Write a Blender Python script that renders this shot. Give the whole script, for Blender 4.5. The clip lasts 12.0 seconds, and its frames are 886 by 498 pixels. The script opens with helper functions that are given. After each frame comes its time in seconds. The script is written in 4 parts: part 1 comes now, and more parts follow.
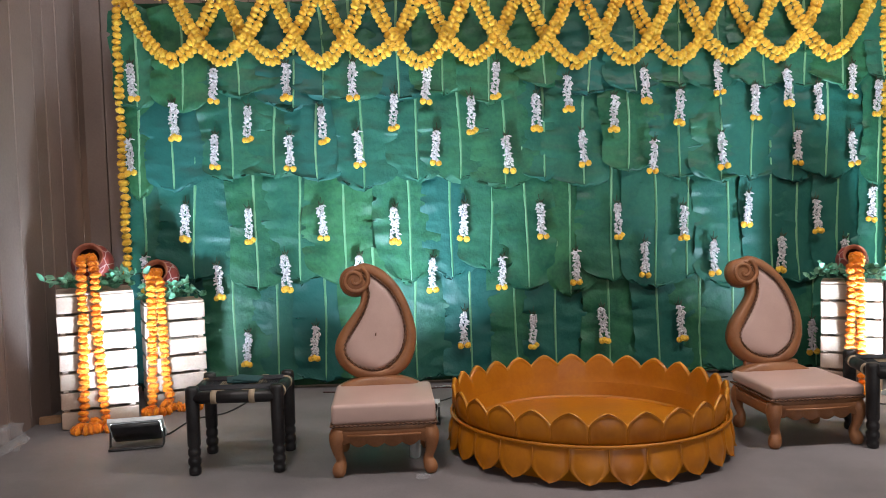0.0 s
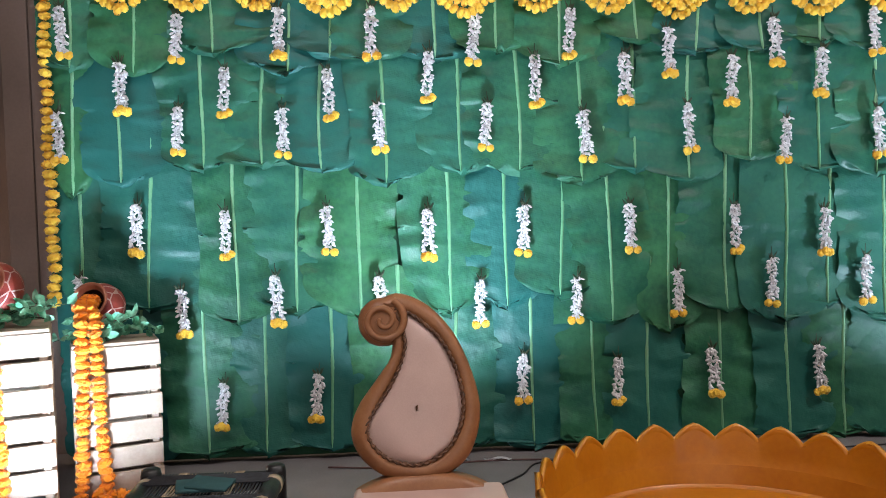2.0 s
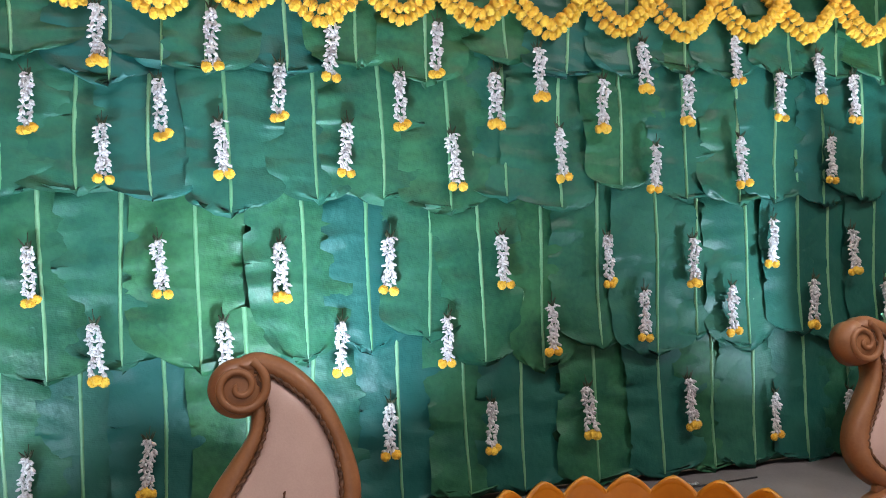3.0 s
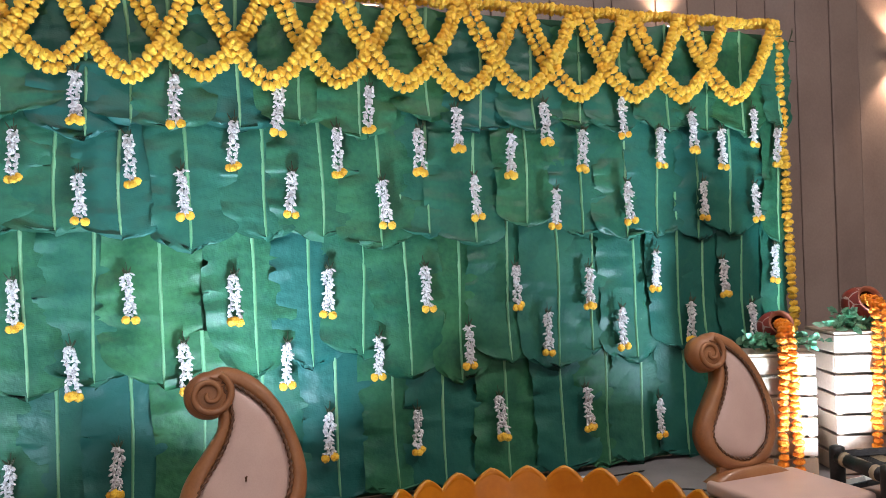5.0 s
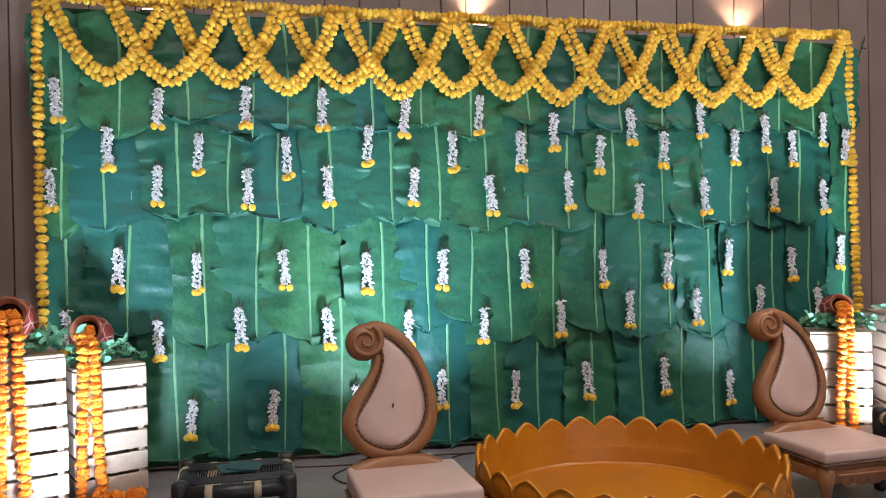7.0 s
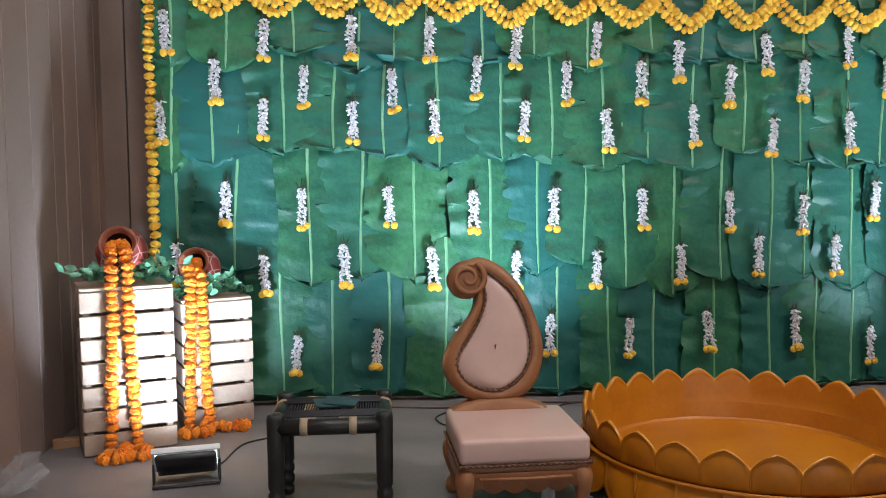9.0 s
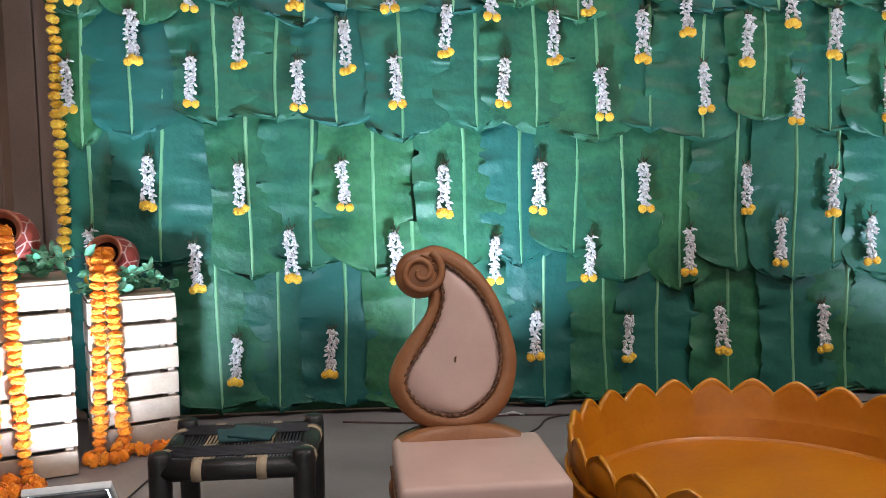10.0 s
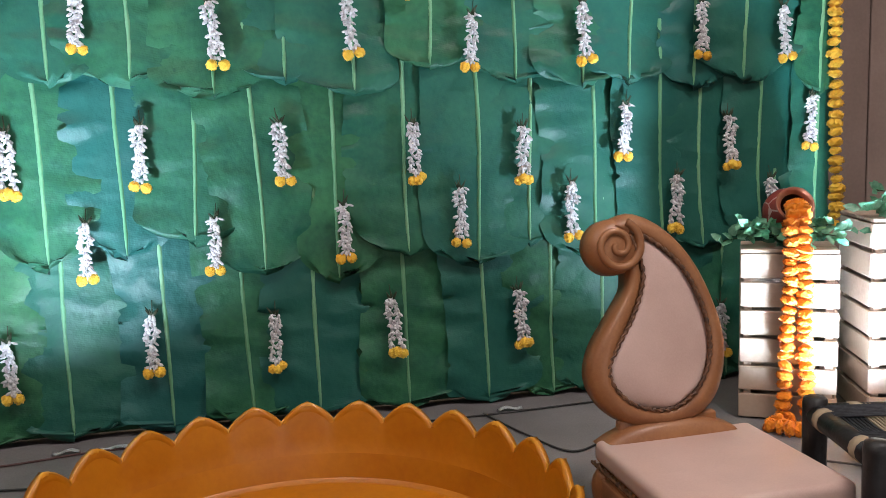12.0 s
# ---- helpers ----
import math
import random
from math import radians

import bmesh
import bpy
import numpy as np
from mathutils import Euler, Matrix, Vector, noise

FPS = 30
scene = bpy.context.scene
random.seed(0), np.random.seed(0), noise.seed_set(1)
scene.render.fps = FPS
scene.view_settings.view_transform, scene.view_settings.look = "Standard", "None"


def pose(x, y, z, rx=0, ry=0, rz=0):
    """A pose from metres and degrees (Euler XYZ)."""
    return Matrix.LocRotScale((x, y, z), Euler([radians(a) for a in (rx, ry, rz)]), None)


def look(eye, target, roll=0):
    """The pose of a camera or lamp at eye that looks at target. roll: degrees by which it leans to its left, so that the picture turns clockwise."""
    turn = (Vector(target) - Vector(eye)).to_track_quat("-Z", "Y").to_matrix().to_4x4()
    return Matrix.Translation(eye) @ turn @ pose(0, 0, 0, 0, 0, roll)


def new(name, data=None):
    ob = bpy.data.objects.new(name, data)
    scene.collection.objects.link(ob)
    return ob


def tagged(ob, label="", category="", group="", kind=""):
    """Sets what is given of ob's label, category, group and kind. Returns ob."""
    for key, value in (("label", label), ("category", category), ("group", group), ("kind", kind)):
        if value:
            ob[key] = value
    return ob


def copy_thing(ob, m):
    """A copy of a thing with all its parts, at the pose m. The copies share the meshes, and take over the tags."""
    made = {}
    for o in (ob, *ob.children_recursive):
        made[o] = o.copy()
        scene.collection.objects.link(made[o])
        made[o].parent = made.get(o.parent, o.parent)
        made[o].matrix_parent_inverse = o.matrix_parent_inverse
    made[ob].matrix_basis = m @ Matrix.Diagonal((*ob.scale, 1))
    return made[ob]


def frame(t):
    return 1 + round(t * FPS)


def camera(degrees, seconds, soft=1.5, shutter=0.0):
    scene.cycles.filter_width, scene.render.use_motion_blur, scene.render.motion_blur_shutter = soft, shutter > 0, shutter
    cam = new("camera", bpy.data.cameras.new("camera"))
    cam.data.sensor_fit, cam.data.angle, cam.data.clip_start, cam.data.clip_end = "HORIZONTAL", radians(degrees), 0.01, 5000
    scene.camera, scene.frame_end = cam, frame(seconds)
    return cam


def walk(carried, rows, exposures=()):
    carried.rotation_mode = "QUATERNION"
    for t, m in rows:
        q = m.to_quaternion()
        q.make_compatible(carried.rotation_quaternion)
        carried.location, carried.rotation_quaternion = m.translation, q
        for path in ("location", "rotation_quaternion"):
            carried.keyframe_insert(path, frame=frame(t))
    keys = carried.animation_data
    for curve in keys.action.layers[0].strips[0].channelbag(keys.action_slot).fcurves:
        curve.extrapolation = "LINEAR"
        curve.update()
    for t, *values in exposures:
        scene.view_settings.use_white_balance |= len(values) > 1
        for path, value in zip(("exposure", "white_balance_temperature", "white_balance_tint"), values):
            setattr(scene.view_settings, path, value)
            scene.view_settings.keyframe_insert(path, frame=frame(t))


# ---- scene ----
cam = camera(57.7, 12.0, soft=0.35)
PATH = [
    (0, (0.669, 0.06, 1.249), (0.769, 2.055, 1.141), -1.6),
    (0.5, (0.649, 0.436, 1.238), (0.742, 2.431, 1.138), -1.4),
    (1, (0.575, 0.836, 1.202), (0.663, 2.832, 1.110), -1.3),
    (1.5, (0.514, 1.23, 1.199), (0.602, 3.226, 1.111), -1.5),
    (2, (0.477, 1.612, 1.213), (0.584, 3.608, 1.130), -1.5),
    (2.5, (0.399, 1.948, 1.250), (0.744, 3.918, 1.203), -1.6),
    (3, (0.39, 2.055, 1.265), (0.913, 3.985, 1.226), -1.8),
    (3.5, (0.386, 1.975, 1.284), (1.023, 3.871, 1.281), -1.9),
    (3.7, (0.37, 1.935, 1.294), (1.05, 3.815, 1.306), -1.8),
    (5.3, (0.23, 1.313, 1.330), (0.899, 3.198, 1.334), -2.0),
    (5.5, (0.206, 1.231, 1.324), (0.875, 3.116, 1.333), -1.8),
    (6, (0.151, 0.996, 1.323), (0.795, 2.889, 1.327), -1.4),
    (6.5, (0.057, 0.836, 1.309), (0.604, 2.759, 1.310), -1.3),
    (7, (-0.091, 0.735, 1.308), (0.385, 2.677, 1.288), -1.1),
    (7.5, (-0.195, 0.648, 1.292), (0.177, 2.612, 1.228), -1.2),
    (7.7, (-0.243, 0.628, 1.288), (0.129, 2.592, 1.217), -1.2),
    (9.3, (0.051, 1.127, 1.200), (0.224, 3.114, 1.057), -0.4),
    (9.5, (0.085, 1.282, 1.185), (0.258, 3.269, 1.040), -0.4),
    (10, (0.248, 1.632, 1.173), (0.43, 3.617, 1.003), -0.8),
    (10.5, (0.534, 1.911, 1.181), (0.761, 3.885, 0.956), -1.0),
    (11, (0.863, 2.145, 1.160), (1.133, 4.11, 0.904), -1.7),
    (11.5, (1.243, 2.257, 1.136), (1.605, 4.208, 0.880), -2.0),
    (12, (1.652, 2.286, 1.136), (2.019, 4.235, 0.880), -2.2),
]
walk(cam, [(t, look(eye, target, roll)) for t, eye, target, roll in PATH])

# ---- light ----
world = bpy.data.worlds.new("hall_sky")
scene.world = world
world.use_nodes = True
wn = world.node_tree
sky = wn.nodes.new("ShaderNodeTexSky")
sky.sky_type, sky.sun_disc = "NISHITA", False
sky.sun_elevation, sky.sun_rotation = radians(40), radians(180)
wn.links.new(sky.outputs["Color"], wn.nodes["Background"].inputs["Color"])
wn.nodes["Background"].inputs["Strength"].default_value = 0.1


def area_lamp(name, m, sx, sy, watts, colour, spread=180):
    lamp = bpy.data.lights.new(name, "AREA")
    lamp.shape, lamp.size, lamp.size_y = "RECTANGLE", sx, sy
    lamp.energy, lamp.color, lamp.spread = watts, colour, radians(spread)
    ob = new(name, lamp)
    ob.matrix_world = m
    return ob


# added soft fill, as daylight from an assumed wide entrance behind the camera
area_lamp("entrance_fill", look((2.2, -5.9, 1.9), (1.6, 5.6, 1.4)), 6.0, 3.2, 70, (0.97, 0.98, 1.0))
# unseen ceiling panels over the hall, added as fill for the backdrop's top
FILL_PANELS = [(-0.1, 2.3, 84), (3.9, 2.7, 128)]
for lx, ly, watts in FILL_PANELS:
    area_lamp("ceiling_fill_light", pose(lx, ly, 4.52), 1.1, 0.5, watts, (1.0, 0.92, 0.9))
# three flood lamps on the floor, facing the backdrop
FLOODS = [((-0.79, 4.42), 10, 50, 25, 104), ((0.715, 4.66), 0, 66, 41, 106), ((3.64, 4.58), 4, 66, 54, 116)]
for (fx, fy), turn, tilt, watts, spread in FLOODS:
    area_lamp("flood_light", pose(fx, fy, 0, 0, 0, turn) @ pose(0, 0.045, 0.09, 90 + tilt, 0, 0), 0.2, 0.14, watts, (0.62, 0.81, 1.0), spread)
# wall sconces, up and down
SCONCES = [(-0.6, 2.67), (1.42, 2.67), (3.43, 2.67), (5.44, 2.67)]
for sx, sz in SCONCES:
    for up in (1, -1):
        lamp = bpy.data.lights.new("sconce_light", "SPOT")
        lamp.energy, lamp.color, lamp.spot_size, lamp.spot_blend, lamp.shadow_soft_size = 34, (1.0, 0.72, 0.5), radians(105), 0.7, 0.02
        ob = new("sconce_light", lamp)
        ob.matrix_world = pose(sx, 5.85, sz + 0.075 * up, 180 if up > 0 else 0, 0, 0)


# ---- materials ----
def mix(a, b, f):
    return [x + (y - x) * f for x, y in zip(a, b)]


def material(name, c1, c2, rough=0.6, scale=8.0, fine=90.0, bump=0.15, depth=0.004, metal=0.0, rand=0.0, spec=0.5, sheen=0.0, clear=0.0, c3=None):
    """Two-scale noise between two colours, fine bump, and a little change from piece to piece."""
    m = bpy.data.materials.new(name)
    m.use_nodes = True
    t = m.node_tree
    n, l = t.nodes, t.links
    b = n["Principled BSDF"]
    tc = n.new("ShaderNodeTexCoord")
    big, small = n.new("ShaderNodeTexNoise"), n.new("ShaderNodeTexNoise")
    big.inputs["Scale"].default_value, small.inputs["Scale"].default_value = scale, fine
    big.inputs["Detail"].default_value, small.inputs["Detail"].default_value = 5, 3
    info = n.new("ShaderNodeObjectInfo")
    off = n.new("ShaderNodeVectorMath")
    off.operation = "ADD"
    mul = n.new("ShaderNodeMath")
    mul.operation, mul.inputs[1].default_value = "MULTIPLY", 37.0
    l.new(info.outputs["Random"], mul.inputs[0])
    l.new(tc.outputs["Object"], off.inputs[0])
    l.new(mul.outputs[0], off.inputs[1])
    for x in (big, small):
        l.new(off.outputs[0], x.inputs["Vector"])
    ramp = n.new("ShaderNodeValToRGB")
    ramp.color_ramp.elements[0].position, ramp.color_ramp.elements[1].position = 0.3, 0.7
    ramp.color_ramp.elements[0].color, ramp.color_ramp.elements[1].color = (*c1, 1), (*c2, 1)
    add = n.new("ShaderNodeMath")
    add.operation, add.inputs[1].default_value = "MULTIPLY_ADD", 0.35
    l.new(small.outputs["Fac"], add.inputs[0])
    sub = n.new("ShaderNodeMath")
    sub.operation, sub.inputs[1].default_value = "SUBTRACT", 0.175
    l.new(big.outputs["Fac"], sub.inputs[0])
    l.new(sub.outputs[0], add.inputs[2])
    l.new(add.outputs[0], ramp.inputs["Fac"])
    colour = ramp.outputs["Color"]
    if rand or c3:
        hs = n.new("ShaderNodeMix")
        hs.data_type = "RGBA"
        hs.inputs["B"].default_value = (*(c3 or mix(c1, (0, 0, 0), 0.5)), 1)
        r2 = n.new("ShaderNodeMath")
        r2.operation, r2.inputs[1].default_value = "MULTIPLY", rand
        l.new(info.outputs["Random"], r2.inputs[0])
        l.new(r2.outputs[0], hs.inputs["Factor"])
        l.new(colour, hs.inputs["A"])
        colour = hs.outputs["Result"]
    l.new(colour, b.inputs["Base Color"])
    rr = n.new("ShaderNodeMapRange")
    rr.inputs["To Min"].default_value, rr.inputs["To Max"].default_value = max(0.03, rough - 0.12), min(1, rough + 0.12)
    l.new(big.outputs["Fac"], rr.inputs["Value"])
    l.new(rr.outputs["Result"], b.inputs["Roughness"])
    b.inputs["Metallic"].default_value = metal
    b.inputs["Specular IOR Level"].default_value = spec
    b.inputs["Sheen Weight"].default_value = sheen
    b.inputs["Coat Weight"].default_value = clear
    b.inputs["Coat Roughness"].default_value = 0.15
    if bump:
        bp = n.new("ShaderNodeBump")
        bp.inputs["Strength"].default_value, bp.inputs["Distance"].default_value = bump, depth
        l.new(small.outputs["Fac"], bp.inputs["Height"])
        l.new(bp.outputs["Normal"], b.inputs["Normal"])
    return m


def leaf_material(name, c1, c2, c3):
    """Banana leaf: fine side veins running out from the midrib, satin gloss, blue-green to yellow-green from leaf to leaf."""
    m = material(name, c1, c2, rough=0.47, scale=5, fine=40, bump=0, rand=1.0, c3=c3, spec=0.33)
    n, l = m.node_tree.nodes, m.node_tree.links
    b = n["Principled BSDF"]
    tc = n.new("ShaderNodeTexCoord")
    sep = n.new("ShaderNodeSeparateXYZ")
    l.new(tc.outputs["Object"], sep.inputs[0])
    ab = n.new("ShaderNodeMath")
    ab.operation = "ABSOLUTE"
    l.new(sep.outputs["X"], ab.inputs[0])
    run = n.new("ShaderNodeMath")
    run.operation, run.inputs[1].default_value = "MULTIPLY_ADD", 0.22
    l.new(ab.outputs[0], run.inputs[0])
    l.new(sep.outputs["Z"], run.inputs[2])
    fr = n.new("ShaderNodeMath")
    fr.operation, fr.inputs[1].default_value = "MULTIPLY", 700.0
    l.new(run.outputs[0], fr.inputs[0])
    si = n.new("ShaderNodeMath")
    si.operation = "SINE"
    l.new(fr.outputs[0], si.inputs[0])
    wide = n.new("ShaderNodeTexNoise")
    wide.inputs["Scale"].default_value, wide.inputs["Detail"].default_value = 7, 6
    l.new(tc.outputs["Object"], wide.inputs["Vector"])
    hgt = n.new("ShaderNodeMath")
    hgt.operation, hgt.inputs[1].default_value = "MULTIPLY_ADD", 0.0035
    l.new(si.outputs[0], hgt.inputs[0])
    l.new(wide.outputs["Fac"], hgt.inputs[2])
    stretch = n.new("ShaderNodeMapping")
    stretch.inputs["Scale"].default_value = (2.5, 2.5, 9.0)
    l.new(tc.outputs["Object"], stretch.inputs["Vector"])
    crease = n.new("ShaderNodeTexNoise")
    crease.noise_type = "RIDGED_MULTIFRACTAL"
    crease.inputs["Scale"].default_value, crease.inputs["Detail"].default_value = 1.6, 3
    l.new(stretch.outputs[0], crease.inputs["Vector"])
    both = n.new("ShaderNodeMath")
    both.operation, both.inputs[1].default_value = "MULTIPLY_ADD", 0.3
    l.new(crease.outputs["Fac"], both.inputs[0])
    l.new(hgt.outputs[0], both.inputs[2])
    bp = n.new("ShaderNodeBump")
    bp.inputs["Strength"].default_value, bp.inputs["Distance"].default_value = 0.85, 0.02
    l.new(both.outputs[0], bp.inputs["Height"])
    l.new(bp.outputs["Normal"], b.inputs["Normal"])
    return m


def pot_material(name):
    """Terracotta painted maroon with white brush loops."""
    m = material(name, (0.2, 0.02, 0.018), (0.3, 0.045, 0.03), rough=0.45, scale=12, bump=0.2)
    n, l = m.node_tree.nodes, m.node_tree.links
    b = n["Principled BSDF"]
    tc = n.new("ShaderNodeTexCoord")
    vo = n.new("ShaderNodeTexVoronoi")
    vo.feature = "DISTANCE_TO_EDGE"
    vo.inputs["Scale"].default_value = 13
    l.new(tc.outputs["Object"], vo.inputs["Vector"])
    lt = n.new("ShaderNodeMath")
    lt.operation, lt.inputs[1].default_value = "LESS_THAN", 0.035
    l.new(vo.outputs["Distance"], lt.inputs[0])
    half = n.new("ShaderNodeMath")
    half.operation, half.inputs[1].default_value = "MULTIPLY", 0.38
    l.new(lt.outputs[0], half.inputs[0])
    mx = n.new("ShaderNodeMix")
    mx.data_type = "RGBA"
    mx.inputs["B"].default_value = (0.75, 0.7, 0.66, 1)
    l.new(half.outputs[0], mx.inputs["Factor"])
    l.new(b.inputs["Base Color"].links[0].from_socket, mx.inputs["A"])
    l.new(mx.outputs["Result"], b.inputs["Base Color"])
    return m


def film_material(name, alpha=0.13):
    """Thin clear polythene: mostly see-through, with glossy crinkles."""
    m = material(name, (0.6, 0.62, 0.65), (0.75, 0.77, 0.8), rough=0.14, scale=15, bump=0.5)
    m.node_tree.nodes["Principled BSDF"].inputs["Alpha"].default_value = alpha
    return m


def glow_material(name, colour, strength):
    m = bpy.data.materials.new(name)
    m.use_nodes = True
    b = m.node_tree.nodes["Principled BSDF"]
    b.inputs["Emission Color"].default_value, b.inputs["Emission Strength"].default_value = (*colour, 1), strength
    return m


M = {
    "board": material("wall_board", (0.225, 0.157, 0.132), (0.30, 0.215, 0.184), rough=0.5, scale=2.5, fine=60, bump=0.12, rand=0.25),
    "groove": material("groove_shadow_board", (0.05, 0.04, 0.035), (0.08, 0.06, 0.05), rough=0.8),
    "floor": material("grey_floor", (0.13, 0.117, 0.118), (0.24, 0.218, 0.221), rough=0.75, scale=1.6, fine=160, bump=0.25),
    "ceiling": material("ceiling_paint", (0.45, 0.42, 0.4), (0.55, 0.52, 0.5), rough=0.9, scale=2),
    "plain": material("hall_paint", (0.3, 0.25, 0.22), (0.38, 0.32, 0.29), rough=0.85, scale=2),
    "cloth": material("backing_cloth", (0.008, 0.05, 0.024), (0.015, 0.075, 0.032), rough=0.9),
    "leaf": leaf_material("banana_leaf", (0.011, 0.08, 0.039), (0.036, 0.155, 0.062), (0.012, 0.098, 0.088)),
    "rib": material("leaf_midrib", (0.13, 0.33, 0.17), (0.25, 0.45, 0.27), rough=0.4, bump=0.05, rand=0.7, c3=(0.1, 0.28, 0.14)),
    "yellow": material("yellow_marigold", (0.93, 0.54, 0.035), (0.97, 0.66, 0.09), rough=0.85, scale=60, rand=0.55, c3=(0.86, 0.40, 0.018), bump=0.3, sheen=0.2),
    "orange": material("orange_marigold", (0.9, 0.24, 0.004), (0.97, 0.36, 0.012), rough=0.8, scale=60, rand=0.5, c3=(0.85, 0.18, 0.003), bump=0.3, sheen=0.2),
    "bud": material("white_buds", (0.42, 0.38, 0.39), (0.86, 0.83, 0.86), rough=0.55, scale=55, bump=0.1),
    "stub": material("dark_stalks", (0.015, 0.03, 0.012), (0.05, 0.06, 0.03), rough=0.7, scale=40),
    "pine": material("raw_pine", (0.36, 0.255, 0.2), (0.51, 0.39, 0.315), rough=0.65, scale=7, fine=70, bump=0.25, rand=0.5, c3=(0.38, 0.27, 0.19)),
    "pot": pot_material("painted_terracotta"),
    "pot_lip": material("bare_terracotta", (0.24, 0.06, 0.035), (0.36, 0.13, 0.07), rough=0.55, scale=20),
    "pot_in": material("dark_terracotta", (0.09, 0.035, 0.02), (0.14, 0.05, 0.03), rough=0.9),
    "green": material("variegated_leaf", (0.03, 0.17, 0.08), (0.2, 0.42, 0.28), rough=0.4, scale=28, bump=0.05, spec=0.5),
    "chair": material("carved_caramel_wood", (0.235, 0.09, 0.034), (0.34, 0.143, 0.056), rough=0.5, scale=9, fine=120, bump=0.12, clear=0.1),
    "rope": material("dark_braid", (0.05, 0.02, 0.009), (0.17, 0.07, 0.03), rough=0.6, scale=60),
    "cream": material("blush_leatherette", (0.50, 0.335, 0.285), (0.58, 0.40, 0.345), rough=0.45, scale=6, fine=220, bump=0.08),
    "tub": material("turmeric_fibreglass", (0.41, 0.124, 0.001), (0.53, 0.185, 0.002), rough=0.46, scale=4, fine=45, bump=0.12, clear=0.08),
    # tub colour made paler: the rim's highlight is painted in
    "tub_edge": material("tub_edge_highlight", (0.5, 0.18, 0.004), (0.64, 0.29, 0.02), rough=0.4, scale=25, clear=0.2),
    "black": material("black_wrapped_wood", (0.006, 0.0055, 0.006), (0.02, 0.018, 0.019), rough=0.45, scale=14, bump=0.3),
    "tape": material("beige_band", (0.3, 0.23, 0.15), (0.42, 0.33, 0.23), rough=0.8, scale=30),
    "cordb": material("black_cord", (0.015, 0.016, 0.02), (0.04, 0.042, 0.05), rough=0.7, scale=60),
    "teal": material("dark_teal_cloth", (0.012, 0.05, 0.055), (0.025, 0.085, 0.09), rough=0.8, scale=20),
    "housing": material("black_plastic", (0.012, 0.012, 0.013), (0.025, 0.025, 0.027), rough=0.4, scale=30),
    "rim": material("white_plastic", (0.7, 0.72, 0.74), (0.8, 0.82, 0.84), rough=0.4, scale=20),
    "bronze": material("bronze_metal", (0.05, 0.035, 0.025), (0.09, 0.06, 0.04), rough=0.4, metal=0.6),
    "cable": material("cable_rubber", (0.015, 0.015, 0.015), (0.035, 0.03, 0.03), rough=0.5),
    "cable2": material("red_cable", (0.07, 0.03, 0.028), (0.11, 0.05, 0.045), rough=0.5),
    "wood": material("bare_offcut", (0.3, 0.15, 0.07), (0.42, 0.23, 0.12), rough=0.7),
    "clear": film_material("clear_plastic", 0.36),
    "film": film_material("crinkled_film"),
    "cap": material("blue_cap", (0.03, 0.2, 0.3), (0.05, 0.3, 0.4), rough=0.4),
    "led": glow_material("flood_diffuser", (0.86, 0.95, 1.0), 6.0),
    # glow of the added, unseen ceiling panels
    "panel": glow_material("fill_panel_glass", (1.0, 0.9, 0.78), 4.0),
    "warm": glow_material("sconce_glass", (1.0, 0.72, 0.45), 12.0),
}


# ---- building helpers ----
def finish(bm, name, mat, smooth=True):
    me = bpy.data.meshes.new(name)
    bmesh.ops.recalc_face_normals(bm, faces=bm.faces)
    bm.to_mesh(me)
    bm.free()
    me.materials.append(mat)
    if smooth:
        me.polygons.foreach_set("use_smooth", [True] * len(me.polygons))
    return me


def place(name, mesh, parent, m=None, label=""):
    ob = new(name, mesh)
    ob.parent = parent
    if m is not None:
        ob.matrix_basis = m
    return tagged(ob, label)


def part(name, bm, mat, parent, label="", m=None, smooth=True):
    return place(name, finish(bm, name, mat, smooth), parent, m, label)


def thing(name, m, label, category, group="", kind=""):
    ob = new(name)
    ob.empty_display_size = 0.1
    ob.matrix_basis = m
    return tagged(ob, label, category, group, kind)


def box(bm, cx, cy, cz, sx, sy, sz, bevel=0.0, seg=2, m=None):
    r = bmesh.ops.create_cube(bm, size=1.0, matrix=(m or Matrix()) @ Matrix.Translation((cx, cy, cz)) @ Matrix.Diagonal((sx, sy, sz, 1)))
    if bevel:
        edges = {e for v in r["verts"] for e in v.link_edges}
        bmesh.ops.bevel(bm, geom=list(edges), offset=bevel, segments=seg, affect="EDGES", profile=0.5)
    return bm


def boxed(*a, **k):
    return box(bmesh.new(), *a, **k)


def lathe(profile, n=32, close=False):
    """Rings of (radius, height) round z."""
    bm = bmesh.new()
    rings = [[bm.verts.new((r * math.cos(2 * math.pi * i / n), r * math.sin(2 * math.pi * i / n), z)) for i in range(n)] for r, z in profile]
    for a, b in zip(rings, rings[1:]):
        for i in range(n):
            bm.faces.new((a[i], a[(i + 1) % n], b[(i + 1) % n], b[i]))
    if close:
        bm.faces.new(rings[0])
        bm.faces.new(rings[-1])
    return bm


